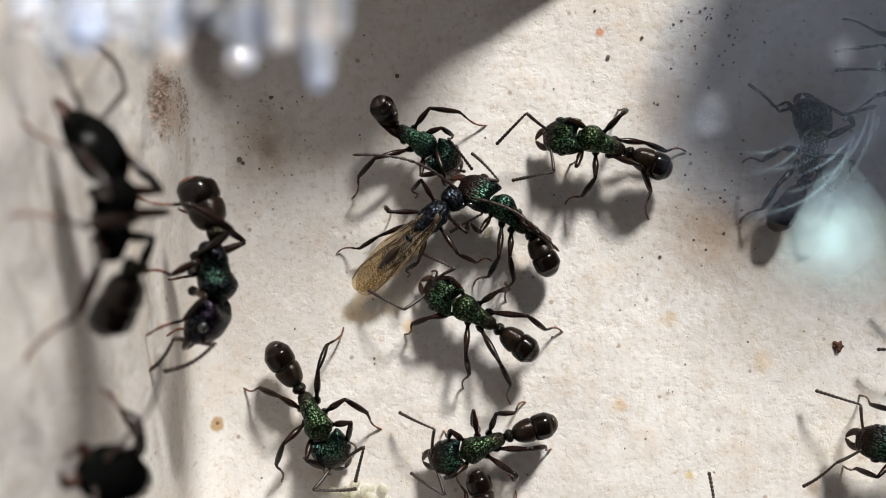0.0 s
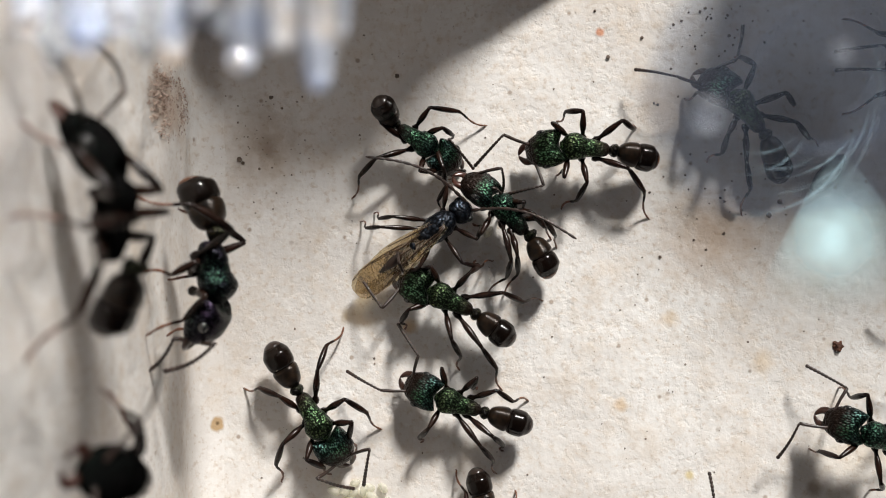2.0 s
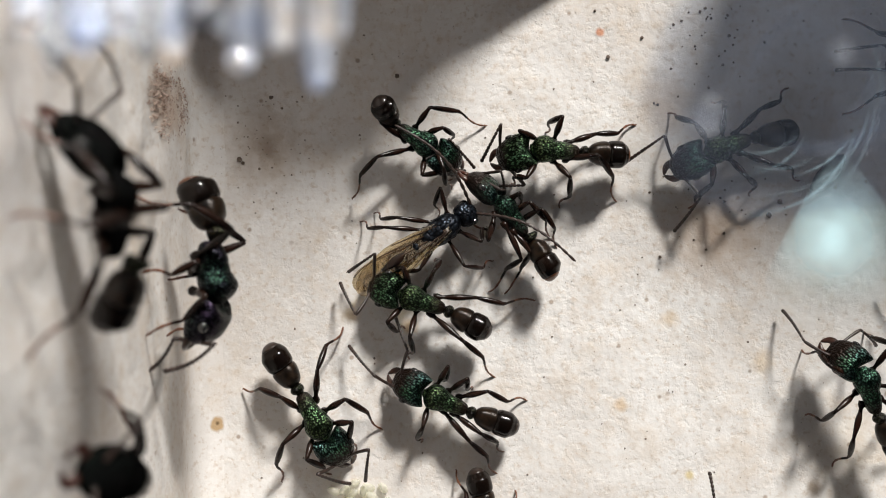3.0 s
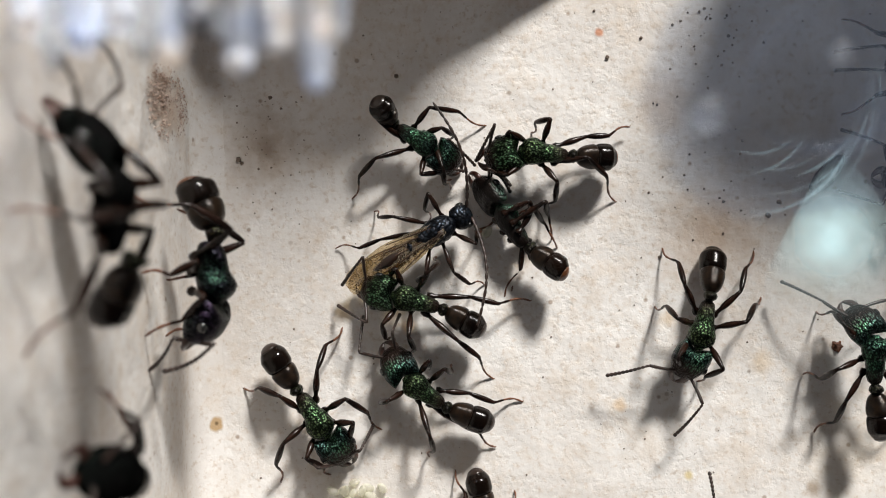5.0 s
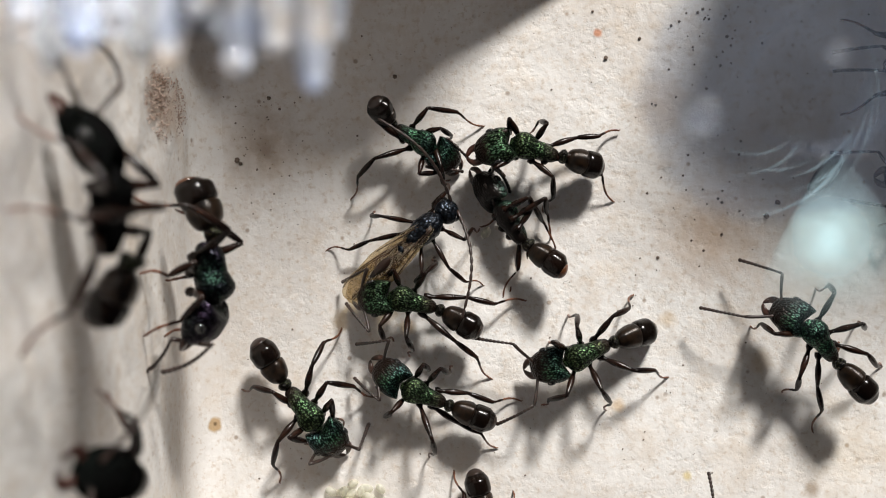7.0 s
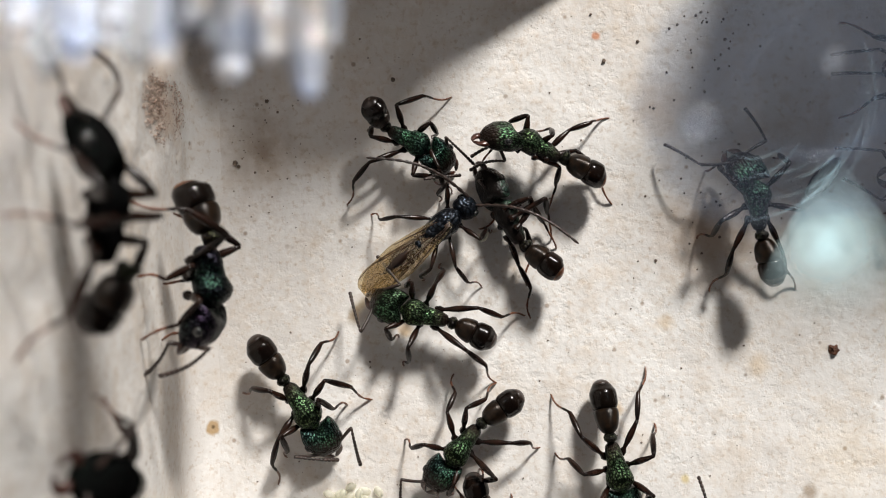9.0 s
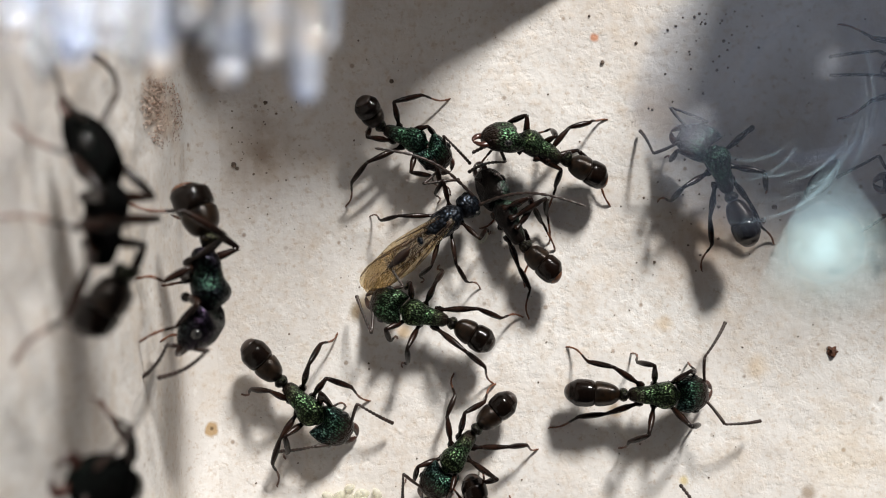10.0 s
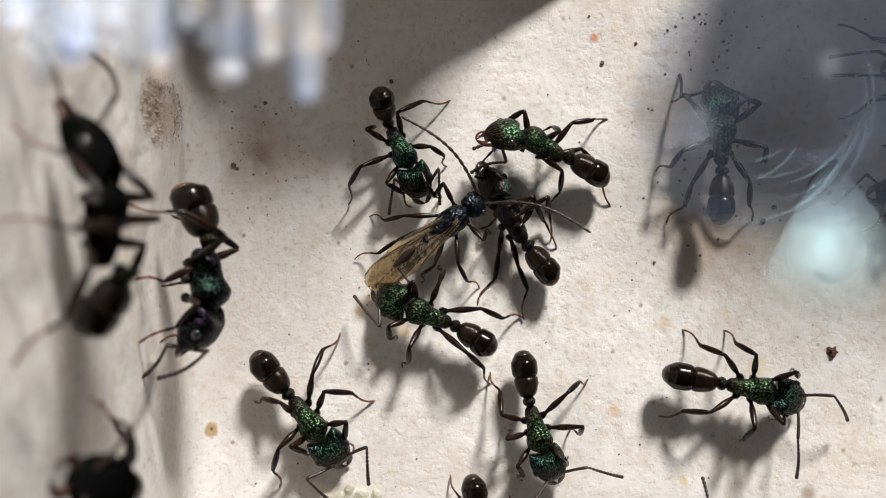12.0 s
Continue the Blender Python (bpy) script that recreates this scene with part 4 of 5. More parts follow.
FEET['rival'] = {}
FEET['rival'][0] = [(5.65,3.73),(5.4,1.98),(9.08,1.33),(5.03,5.4),(7.78,6.15),(10.95,4.28)]
FEET['rival'][2] = [(5.05,3.28),(5.23,1.78),(9.1,1.33),(4.78,5.15),(5.03,5.65),(8.53,5.33)]
FEET['rival'][3.2] = [(3.03,2.9),(5.15,1.83),(7.65,2.1),(3.4,4.78),(4.53,5.15),(8.53,5.48)]
FEET['rival'][6] = [(1.95,3.08),(4.53,1.66),(7.65,2.11),(2.7,4.79),(3.95,5.16),(8.5,5.41)]
FEET['rival'][10] = [(1.9,3.76),(4.78,1.81),(7.65,2.13),(2.65,5.01),(4.35,5.38),(7.53,5.96)]
FEET['rival'][12] = [(1.91,3.78),(4.78,1.83),(7.66,2.15),(2.66,5.03),(4.36,5.4),(7.53,5.98)]
KNEES['rival'] = (2,[(5.2,3.32),(6.11,2.86),(7.89,3.44),(4.96,5.08),(5.92,5.85),(7.67,5.48)])
FEELERS['rival'] = {}
FEELERS['rival'][0] = [(4.68,3.47),(3.04,2.97),(3.76,5.62),(2.27,4.48)]
FEELERS['rival'][2] = [(4.29,2.68),(2.56,2.31),(2.51,4.89),(1.47,3.69)]
FEELERS['rival'][3.2] = [(3.52,2.56),(2.32,2.8),(2.44,4.73),(1.47,3.4)]
FEELERS['rival'][6] = [(2.8,2.81),(2.08,3.77),(2.0,4.74),(1.16,3.41)]
FEELERS['rival'][10] = [(3.05,3.63),(1.65,3.63),(2.93,4.96),(1.55,4.4)]
FEELERS['rival'][12] = [(3.05,3.65),(1.85,3.65),(2.93,5.1),(1.56,4.57)]
PATHS['wanderer'] = [(0,15.69,4.08,78.7,19.3,-16.6), (0.5,14.25,4.92,81.3,48.3,21.2), (1,13.69,5.41,114.8,23.6,1.8), (1.5,13.15,5.71,120.3,29.5,4.4), (2,12.97,5.88,129.4,17.1,-9.7), (2.5,12.61,5.17,166.0,27.5,-6.5), (3,12.12,4.38,198.4,10.6,-8.4), (3.2,12.13,3.84,204.8,15.5,2.3), (4,11.6,1.18,251.6,-1.2,-3.9), (4.8,11.77,-3.3,271.5,-5.1,0.4), (5,11.15,-3.23,256.3,-12.9,1.0), (5.2,10.1,-3.48,243.4,-9.7,-8.7), (5.5,9.38,-4.0,220.7,-7.0,0.5)]
PATHS['wanderer'] = PATHS['wanderer'] + [(6,7.15,-3.92,199.5,0.0,-5.1), (6.5,6.32,-4.44,208.1,-13.1,-9.6), (7.2,6.22,-4.41,201.3,-6.0,-9.4), (8,6.5,-6.29,234.4,-3.7,0.2), (8.8,7.62,-9.14,282.9,-0.5,-6.1), (9.2,7.59,-9.1,282.7,-7.0,-3.7), (9.6,7.7,-7.98,299.4,5.6,-2.8), (9.8,8.5,-6.94,340.3,-2.1,-14.0), (10,9.23,-5.99,360.0,2.6,-1.6), (10.4,11.38,-5.49,356.7,-6.2,3.3), (11,12.86,-5.08,361.4,-6.6,3.1), (11.5,12.66,-5.11,363.4,-8.5,-0.1), (12,13.41,-5.71,350.0,-10.0,0.5)]
FEELERS['wanderer'] = {}
FEELERS['wanderer'][0] = [(14.49,5.93),(13.41,6.97),(17.02,5.69),(18.71,6.17)]
FEELERS['wanderer'][0.5] = [(13.16,6.29),(12.59,5.93),(14.73,7.19),(14.66,7.91)]
FEELERS['wanderer'][1] = [(11.53,6.1),(9.86,5.86),(13.04,8.1),(12.25,8.9)]
FEELERS['wanderer'][1.5] = [(10.27,6.65),(8.63,6.82),(11.84,7.62),(12.13,9.62)]
FEELERS['wanderer'][2] = [(10.2,7.26),(8.44,7.74),(11.84,7.76),(13.07,10.22)]
FEELERS['wanderer'][2.5] = [(10.15,3.64),(10.39,2.44),(9.55,6.05),(7.86,6.29)]
FEELERS['wanderer'][3] = [(10.87,2.31),(10.08,0.87),(9.43,4.85),(7.98,3.81)]
FEELERS['wanderer'][3.2] = [(11.6,2.32),(12.49,0.39),(9.26,3.45),(8.64,1.95)]
FEELERS['wanderer'][4] = [(12.22,-1.9),(13.42,-3.11),(9.81,-2.14),(8.36,-2.87)]
FEELERS['wanderer'][4.8] = [(13.2,-6.0),(14.52,-7.93),(10.18,-5.88),(8.54,-6.48)]
FEELERS['wanderer'][5] = [(11.03,-6.48),(9.83,-8.29),(8.62,-4.91),(6.93,-5.51)]
FEELERS['wanderer'][5.5] = [(7.66,-6.72),(6.26,-7.92),(6.46,-3.95),(5.13,-2.86)]
FEELERS['wanderer'][6] = [(4.17,-5.63),(2.97,-5.99),(4.41,-3.22),(2.97,-2.26)]
FEELERS['wanderer'][6.5] = [(3.94,-6.83),(2.38,-7.56),(3.46,-3.94),(1.53,-3.51)]
FEELERS['wanderer'][7.2] = [(3.99,-6.68),(2.3,-7.65),(3.03,-4.03),(1.34,-3.98)]
FEELERS['wanderer'][8] = [(5.6,-10.0),(6.08,-11.45),(3.43,-9.28),(2.22,-10.24)]
FEELERS['wanderer'][8.8] = [(9.49,-11.64),(10.21,-12.85),(6.83,-12.36),(6.59,-13.57)]
FEELERS['wanderer'][9.6] = [(9.19,-8.55),(10.39,-9.03),(8.58,-11.56),(9.55,-12.29)]
FEELERS['wanderer'][9.8] = [(10.64,-6.14),(12.45,-5.97),(10.4,-9.27),(11.12,-10.6)]
FEELERS['wanderer'][10] = [(11.37,-4.2),(12.5,-2.88),(12.33,-7.34),(13.85,-7.22)]
FEELERS['wanderer'][10.4] = [(14.14,-4.8),(15.83,-4.51),(13.9,-6.97),(14.74,-8.54)]
FEELERS['wanderer'][11.5] = [(15.35,-3.71),(17.09,-3.78),(15.47,-6.72),(16.72,-7.93)]
FEELERS['wanderer'][12] = [(16.32,-5.99),(17.71,-7.08),(15.35,-7.92),(15.54,-9.85)]
PATHS['visitor'] = [(0,20.0,-8.48,167.2,7.7,1.1), (0.5,19.8,-8.38,168.7,8.1,-0.6), (1.5,19.62,-8.56,172.3,4.6,-1.0), (2,18.53,-8.02,153.4,11.6,-8.7), (2.5,18.17,-6.99,129.8,17.5,-6.1), (3,17.96,-5.96,109.5,32.9,13.5), (3.2,18.05,-5.84,107.1,30.6,16.6), (4.8,18.24,-4.69,92.1,34.7,7.8), (6,18.18,-4.6,92.4,7.4,8.8), (6.5,17.05,-4.68,114.6,37.4,8.9), (7.2,15.62,-3.32,129.8,20.4,6.7), (8,14.09,-0.84,113.2,12.8,8.6), (8.8,13.69,1.44,93.8,12.9,15.4)]
PATHS['visitor'] = PATHS['visitor'] + [(9.2,13.12,2.45,101.3,40.8,8.8), (9.6,12.18,3.09,111.0,30.3,5.5), (10,11.95,3.58,111.0,40.4,4.4), (10.5,11.73,3.75,115.9,39.0,-2.7), (11.5,11.83,3.66,102.1,4.6,5.6), (12,12.02,4.81,90.0,5.7,0.0)]
FEELERS['visitor'] = {}
FEELERS['visitor'][0] = [(16.18,-9.38),(15.82,-10.1),(17.75,-6.49),(16.49,-6.24)]
FEELERS['visitor'][1] = [(18.23,-9.62),(18.47,-10.34),(17.87,-6.44),(15.82,-6.0)]
FEELERS['visitor'][1.5] = [(16.06,-9.38),(15.94,-10.34),(17.26,-6.61),(14.9,-6.17)]
FEELERS['visitor'][2.5] = [(13.89,-4.85),(13.45,-7.21),(17.26,-4.56),(17.02,-3.83)]
FEELERS['visitor'][3] = [(15.33,-3.91),(15.09,-3.23),(17.26,-3.79),(18.35,-3.79)]
FEELERS['visitor'][3.2] = [(15.58,-3.47),(15.94,-2.87),(17.27,-3.64),(18.59,-3.83)]
FEELERS['visitor'][4.8] = [(15.85,-2.14),(14.69,-1.46),(18.74,-2.26),(19.71,-1.9)]
FEELERS['visitor'][6] = [(16.83,-1.89),(16.35,-1.65),(18.76,-2.02),(19.48,-1.65)]
FEELERS['visitor'][6.5] = [(14.19,-3.7),(12.5,-3.63),(15.64,-1.29),(14.19,-1.12)]
FEELERS['visitor'][7.2] = [(12.55,-2.29),(10.74,-1.74),(14.24,-0.46),(12.67,-0.0)]
FEELERS['visitor'][8] = [(11.87,1.09),(10.66,1.81),(13.31,2.54),(13.31,3.74)]
FEELERS['visitor'][8.8] = [(12.14,3.84),(11.46,4.88),(14.07,4.15),(14.07,5.29)]
FEELERS['visitor'][9.2] = [(10.6,3.71),(8.84,4.07),(12.89,4.91),(12.7,6.19)]
FEELERS['visitor'][9.6] = [(9.79,4.59),(9.43,5.31),(11.72,5.19),(11.91,5.75)]
FEELERS['visitor'][10] = [(9.44,4.4),(9.07,4.84),(10.4,5.68),(11.49,5.8)]
FEELERS['visitor'][10.5] = [(9.56,4.96),(9.2,5.08),(11.01,5.69),(11.97,5.69)]
FEELERS['visitor'][11.5] = [(9.8,5.69),(8.24,6.66),(11.93,6.06),(12.21,7.26)]
FEELERS['visitor'][12] = [(11.13,6.9),(10.53,7.15),(12.7,6.9),(13.3,6.66)]
PATHS['edge'] = [(0,23.67,-3.48,172.4,2.8,-3.7), (3.2,23.68,-3.46,170.9,1.5,-2.2), (4,21.82,-0.15,167.9,2.6,-1.9), (4.8,21.53,3.03,173.9,6.1,-2.4), (7.2,21.73,3.07,173.9,6.1,-2.4), (9,21.93,3.19,173.9,6.1,-2.4), (12,21.51,2.88,183.8,4.9,-3.8)]
PATHS['upper'] = [(0,22.22,8.01,180.0,0.0,-2.9), (12,22.29,8.06,180.0,0.0,-2.9)]
FEET['upper'] = {}
FEET['upper'][0] = [(17.35,5.83),(21.4,4.53),(25.15,4.78),(17.28,10.33),(21.4,11.78),(25.15,12.03)]
FEELERS['upper'] = {}
FEELERS['upper'][0] = [(18.83,7.62),(17.14,7.74),(18.71,8.7),(17.26,8.58)]
PATHS['lower'] = [(0,2.24,-12.71,-76.9,2.4,3.3), (12,2.3,-12.75,-76.9,2.4,3.3)]
FEET['lower'] = {}
FEET['lower'][0] = [(5.15,-14.73),(4.4,-12.98),(3.2,-10.68),(0.9,-15.98),(0.15,-13.48),(0.6,-9.78)]
FEELERS['lower'] = {}
FEELERS['lower'][0] = [(4.0,-15.65),(4.73,-16.61),(1.83,-15.89),(1.59,-17.09)]
PATHS['reacher'] = [(0,12.61,-14.67,97.6,-1.1,-2.2), (12,12.69,-14.67,97.6,-1.1,-2.2)]
FEELERS['reacher'] = {}
FEELERS['reacher'][0] = [(11.53,-11.19),(11.4,-8.95),(13.16,-11.07),(13.53,-12.51)]
FEELERS['reacher'][8.8] = [(11.61,-11.04),(11.49,-8.89),(13.34,-10.92),(13.71,-12.36)]
FEELERS['reacher'][9.2] = [(11.32,-10.88),(10.48,-9.14),(13.37,-10.88),(13.73,-12.33)]
FEELERS['reacher'][9.6] = [(11.23,-10.72),(10.22,-9.2),(13.4,-10.84),(13.77,-12.29)]
FEELERS['reacher'][10] = [(11.2,-10.59),(10.04,-9.34),(13.41,-10.83),(13.78,-12.28)]
FEELERS['reacher'][10.5] = [(11.25,-10.95),(10.04,-9.82),(13.42,-10.83),(13.78,-12.28)]
FEELERS['reacher'][11.5] = [(11.61,-10.94),(11.32,-9.01),(13.42,-10.82),(13.78,-12.27)]
FEELERS['reacher'][12] = [(11.61,-10.94),(11.37,-9.08),(13.42,-10.82),(13.78,-12.26)]
PATHS['male'] = [(0,-0.53,1.27,43.0,-4.7,0), (1.5,-0.14,0.79,35.7,-6.7,0), (2,-0.29,0.86,37.6,-7.1,0), (2.5,-0.1,0.79,35.3,-1.7,0), (4.8,-0.3,0.7,31.5,-2.2,0), (5.5,-0.34,0.75,33.9,-4.6,0), (6,-0.72,0.87,40.4,-8.4,0), (6.5,-0.7,0.76,40.5,3.7,0), (7.2,-0.75,0.83,41.0,-7.3,0), (8.8,0.08,1.08,38.6,1.5,0), (10,0.27,1.33,38.5,-10.1,0), (11,0.45,1.39,38.1,-3.3,0), (12,0.52,1.35,37.5,-3.4,0)]
FEET['male'] = {}
FEET['male'][0] = [(-1.23,2.27),(-2.3,1.65),(-4.85,-0.23),(1.35,1.15),(2.15,-0.53),(-1.6,-1.23)]
FEET['male'][2] = [(-0.23,1.4),(-3.05,1.58),(-3.65,1.2),(1.95,0.98),(2.2,-0.55),(-1.6,-1.23)]
FEET['male'][6] = [(-0.55,1.29),(-3.0,1.66),(-5.05,-0.02),(1.7,0.91),(1.88,-1.59),(-0.93,-1.47)]
FEET['male'][10] = [(0.02,2.26),(-2.98,1.68),(-2.98,-1.24),(2.35,1.01),(1.9,-1.54),(-0.73,-1.24)]
FEET['male'][12] = [(0.03,2.27),(-2.97,1.7),(-4.04,-0.35),(2.36,1.02),(1.86,-1.48),(-0.72,-1.23)]
KNEES['male'] = (2,[(0.14,1.9),(-1.95,1.35),(-2.5,0.91),(1.23,0.43),(0.67,-0.53),(-0.94,-0.7)])
FEELERS['male'] = {}
FEELERS['male'][0] = [(-3.31,3.78),(4.3,0.21)]
FEELERS['male'][2] = [(-2.9,3.71),(3.95,0.86)]
FEELERS['male'][2.5] = [(-2.24,4.18),(5.37,0.1)]
FEELERS['male'][3.2] = [(-1.28,4.78),(4.55,-0.33)]
FEELERS['male'][4.8] = [(-0.66,5.86),(1.32,-2.54)]
FEELERS['male'][5.5] = [(0.66,6.26),(2.45,-2.58)]
FEELERS['male'][6] = [(-3.37,3.6),(5.07,1.65)]
FEELERS['male'][6.5] = [(-2.7,4.56),(4.25,1.7)]
FEELERS['male'][7.2] = [(-1.89,4.82),(0.13,-2.55)]
FEELERS['male'][8.8] = [(-2.77,3.86),(4.96,0.41)]
FEELERS['male'][10] = [(-2.41,4.35),(3.96,2.04)]
FEELERS['male'][11] = [(-1.27,5.62),(5.27,0.74)]
FEELERS['male'][12] = [(-1.1,5.39),(5.63,1.15)]


# ---- how the insects move ----
def curve(rows, t):
    """Values at t along rows of (seconds, values...): smooth, without overshoot."""
    rows = sorted(rows)
    if t <= rows[0][0]:
        return list(rows[0][1:])
    if t >= rows[-1][0]:
        return list(rows[-1][1:])
    i = next(k for k in range(len(rows) - 1) if rows[k + 1][0] >= t)

    def slope(k, c):
        if k <= 0 or k >= len(rows) - 1:
            return 0.0
        a = (rows[k][c] - rows[k - 1][c]) / (rows[k][0] - rows[k - 1][0])
        b = (rows[k + 1][c] - rows[k][c]) / (rows[k + 1][0] - rows[k][0])
        return 2 * a * b / (a + b) if a * b > 0 else 0.0

    h = rows[i + 1][0] - rows[i][0]
    u = (t - rows[i][0]) / h
    out = []
    for c in range(1, len(rows[i])):
        p0, p1, m0, m1 = rows[i][c], rows[i + 1][c], slope(i, c) * h, slope(i + 1, c) * h
        out.append((2 * u ** 3 - 3 * u ** 2 + 1) * p0 + (u ** 3 - 2 * u ** 2 + u) * m0 + (-2 * u ** 3 + 3 * u ** 2) * p1 + (u ** 3 - u ** 2) * m1)
    return out


ROLL = {"captive": [(0, 15), (2, 40), (3.2, 75), (4.8, 125), (12, 132)], "rival": [(0, 0), (6, 4), (8.8, 60), (12, 52)]}
CURL = {"wanderer": [(0, 20), (7.2, 30), (8.8, 14), (11, 2), (12, 2)], "grappler": [(0, -55), (8.8, -52), (12, -30)], "lone": [(0, -10), (12, -10)], "biter": [(0, -6), (12, -6)], "rival": [(0, 5), (4.8, 10), (6.5, 18), (8.8, 8), (12, 8)], "captive": [(0, 10), (2, 10), (4.8, -6), (12, -12)]}
NOD = {"captive": [(0, 8), (3.2, 4), (4.8, -14), (12, -18)], "rival": [(0, 24), (6, 22), (8.8, 6), (12, 8)], "grappler": [(0, 38), (8.8, 34), (12, 24)],
       "lone": [(0, 30), (12, 30)], "turner": [(0, 22), (12, 22)]}
NEUTRAL = ((2.0, 1.6), (-0.7, 2.3), (-3.3, 1.9), (2.0, -1.6), (-0.7, -2.3), (-3.3, -1.9))
NORMAL = (0, *[c for p in NEUTRAL for c in p])
# places where a walking insect likes to hold its feet, as it goes along
STANCE = {"wanderer": [NORMAL, (5.3, *NORMAL[1:]), (6, 2.87, 1.41, 0.03, 2.84, -2.37, 2.62, 1.2, -1.0, 0.13, -1.6, -2.96, -1.1), (7.2, 2.87, 1.41, 0.03, 2.84, -2.37, 2.62, 1.2, -1.0, 0.13, -1.6, -2.96, -1.1),
                       (8, *NORMAL[1:]), (10, *NORMAL[1:]), (10.9, 1.4, 1.3, -0.11, 1.7, -4.0, 1.7, 1.96, -1.98, -1.2, -2.7, -3.02, -1.94), (11.5, 1.4, 1.3, -0.11, 1.7, -4.0, 1.7, 1.96, -1.98, -1.2, -2.7, -3.02, -1.94),
                       (12, 2.2, 0.9, -1.0, 2.0, -2.7, 1.9, 1.6, -1.3, 0.5, -2.5, -3.3, -2.06)],
          "visitor": [NORMAL, (9.4, *NORMAL[1:]), (10, 1.4, 1.5, -0.05, 2.6, -3.9, 2.0, 0.7, -2.2, -2.0, -1.9, -4.0, -0.9), (11, 1.4, 1.5, -0.05, 2.6, -3.9, 2.0, 0.7, -2.2, -2.0, -1.9, -4.0, -0.9), (12, *NORMAL[1:])]}
LIFT = {"visitor": 0.85, "wanderer": 0.3, "biter": 0.15, "turner": 0.15, "rival": 0.25, "grappler": 0.15}


def place_at(name, t):
    """Root pose, head turn and gaster turn of a named insect."""
    x, y, turn, head, gaster = curve(PATHS[name], t)
    roll = curve(ROLL[name], t)[0] if name in ROLL else 0.0
    m = pose(x * MM, y * MM, LIFT.get(name, 0.0) * MM, 0, 0, turn)
    if roll:
        m = m @ Matrix.Translation((0, 0, 1.2 * MM)) @ pose(0, 0, 0, roll) @ Matrix.Translation((0, 0, -1.2 * MM))
    return m, head, gaster


def held_foot(name, i, t):
    """Where a planted foot stands: it shifts in a quick step from hold to hold."""
    times = sorted(FEET[name])
    prev = times[0]
    for nxt in times[1:]:
        if t >= nxt:
            prev = nxt
            continue
        if t <= prev:
            break
        mid = prev + (nxt - prev) * (0.3 + 0.4 * ((i * 0.37) % 1.0))
        u = min(max((t - mid) / 0.3 + 0.5, 0.0), 1.0)
        u = u * u * (3 - 2 * u)
        a, b = FEET[name][prev][i], FEET[name][nxt][i]
        return Vector((a[0] + (b[0] - a[0]) * u, a[1] + (b[1] - a[1]) * u, 0.35 * math.sin(math.pi * u) if a != b else 0.0))
    a = FEET[name][prev][i]
    return Vector((a[0], a[1], 0.0))


def gait(name, times, size):
    """Feet of a walking insect: three at a time step ahead when left behind."""
    def neutral(i, t):
        m, _, _ = place_at(name, min(max(t, 0.0), 12.0))
        hold = curve(STANCE.get(name, [NORMAL]), t)
        p = m @ spot((hold[2 * i] * size, hold[2 * i + 1] * size, 0))
        return Vector((p.x / MM, p.y / MM, 0.0))
    feet = [neutral(i, 0.0) for i in range(6)]
    track = []
    for k, t in enumerate(times):
        for i in range(6):
            if (i + k) % 2 == 0 and (neutral(i, t) - feet[i]).length > 0.7:
                feet[i] = neutral(i, t + 0.12)
        track.append([f.copy() for f in feet])
    return track


def moments(ant, name, times):
    """Rows of poses for every part of an insect."""
    rows = {}
    steps = None if name in FEET else gait(name, times, ant.size)
    for k, t in enumerate(times):
        m, head, gaster = place_at(name, t)
        inv = (m @ Matrix.Diagonal((ant.size, ant.size, ant.size, 1))).inverted()
        feet = []
        for i in range(6):
            f = held_foot(name, i, t) if steps is None else steps[k][i]
            feet.append((inv @ (f * MM)) / MM)
        feelers = []
        if name in FEELERS:
            table = FEELERS[name]
            flat = [(u, *[c for p in table[u] for c in p]) for u in sorted(table)]
            v = curve(flat, t)
            if ant.male:
                for s in (0, 1):
                    tip = (inv @ spot((v[2 * s], v[2 * s + 1], 2.6))) / MM
                    feelers.append((tip, tip))
            else:
                for s in (0, 1):
                    elbow = (inv @ spot((v[4 * s], v[4 * s + 1], 1.75))) / MM
                    tip = (inv @ spot((v[4 * s + 2], v[4 * s + 3], 1.0))) / MM
                    feelers.append((elbow, tip))
        else:
            seed = sum(map(ord, name))
            for s in (1, -1):
                a = radians(head) + s * radians(48 + 16 * math.sin(t * 2.3 + seed + s))
                b = a - s * radians(52 + 24 * math.sin(t * 3.1 + seed * 1.7 + s))
                h = radians(head)
                base = ant.neck + Vector((1.15 * math.cos(h) - s * 0.3 * math.sin(h), 1.15 * math.sin(h) + s * 0.3 * math.cos(h), -0.2))
                elbow = base + Vector((math.cos(a), math.sin(a), 0.35)) * 1.2
                tip = elbow + Vector((math.cos(b), math.sin(b), -0.35)) * 1.9
                feelers.append((elbow, tip))
        curl = curve(CURL[name], t)[0] if name in CURL else 0.0
        nod = curve(NOD[name], t)[0] if name in NOD else None
        for ob, pm in ant.stand(m, head, gaster, feet, feelers, nod, curl):
            rows.setdefault(ob, []).append((t, pm))
    return rows


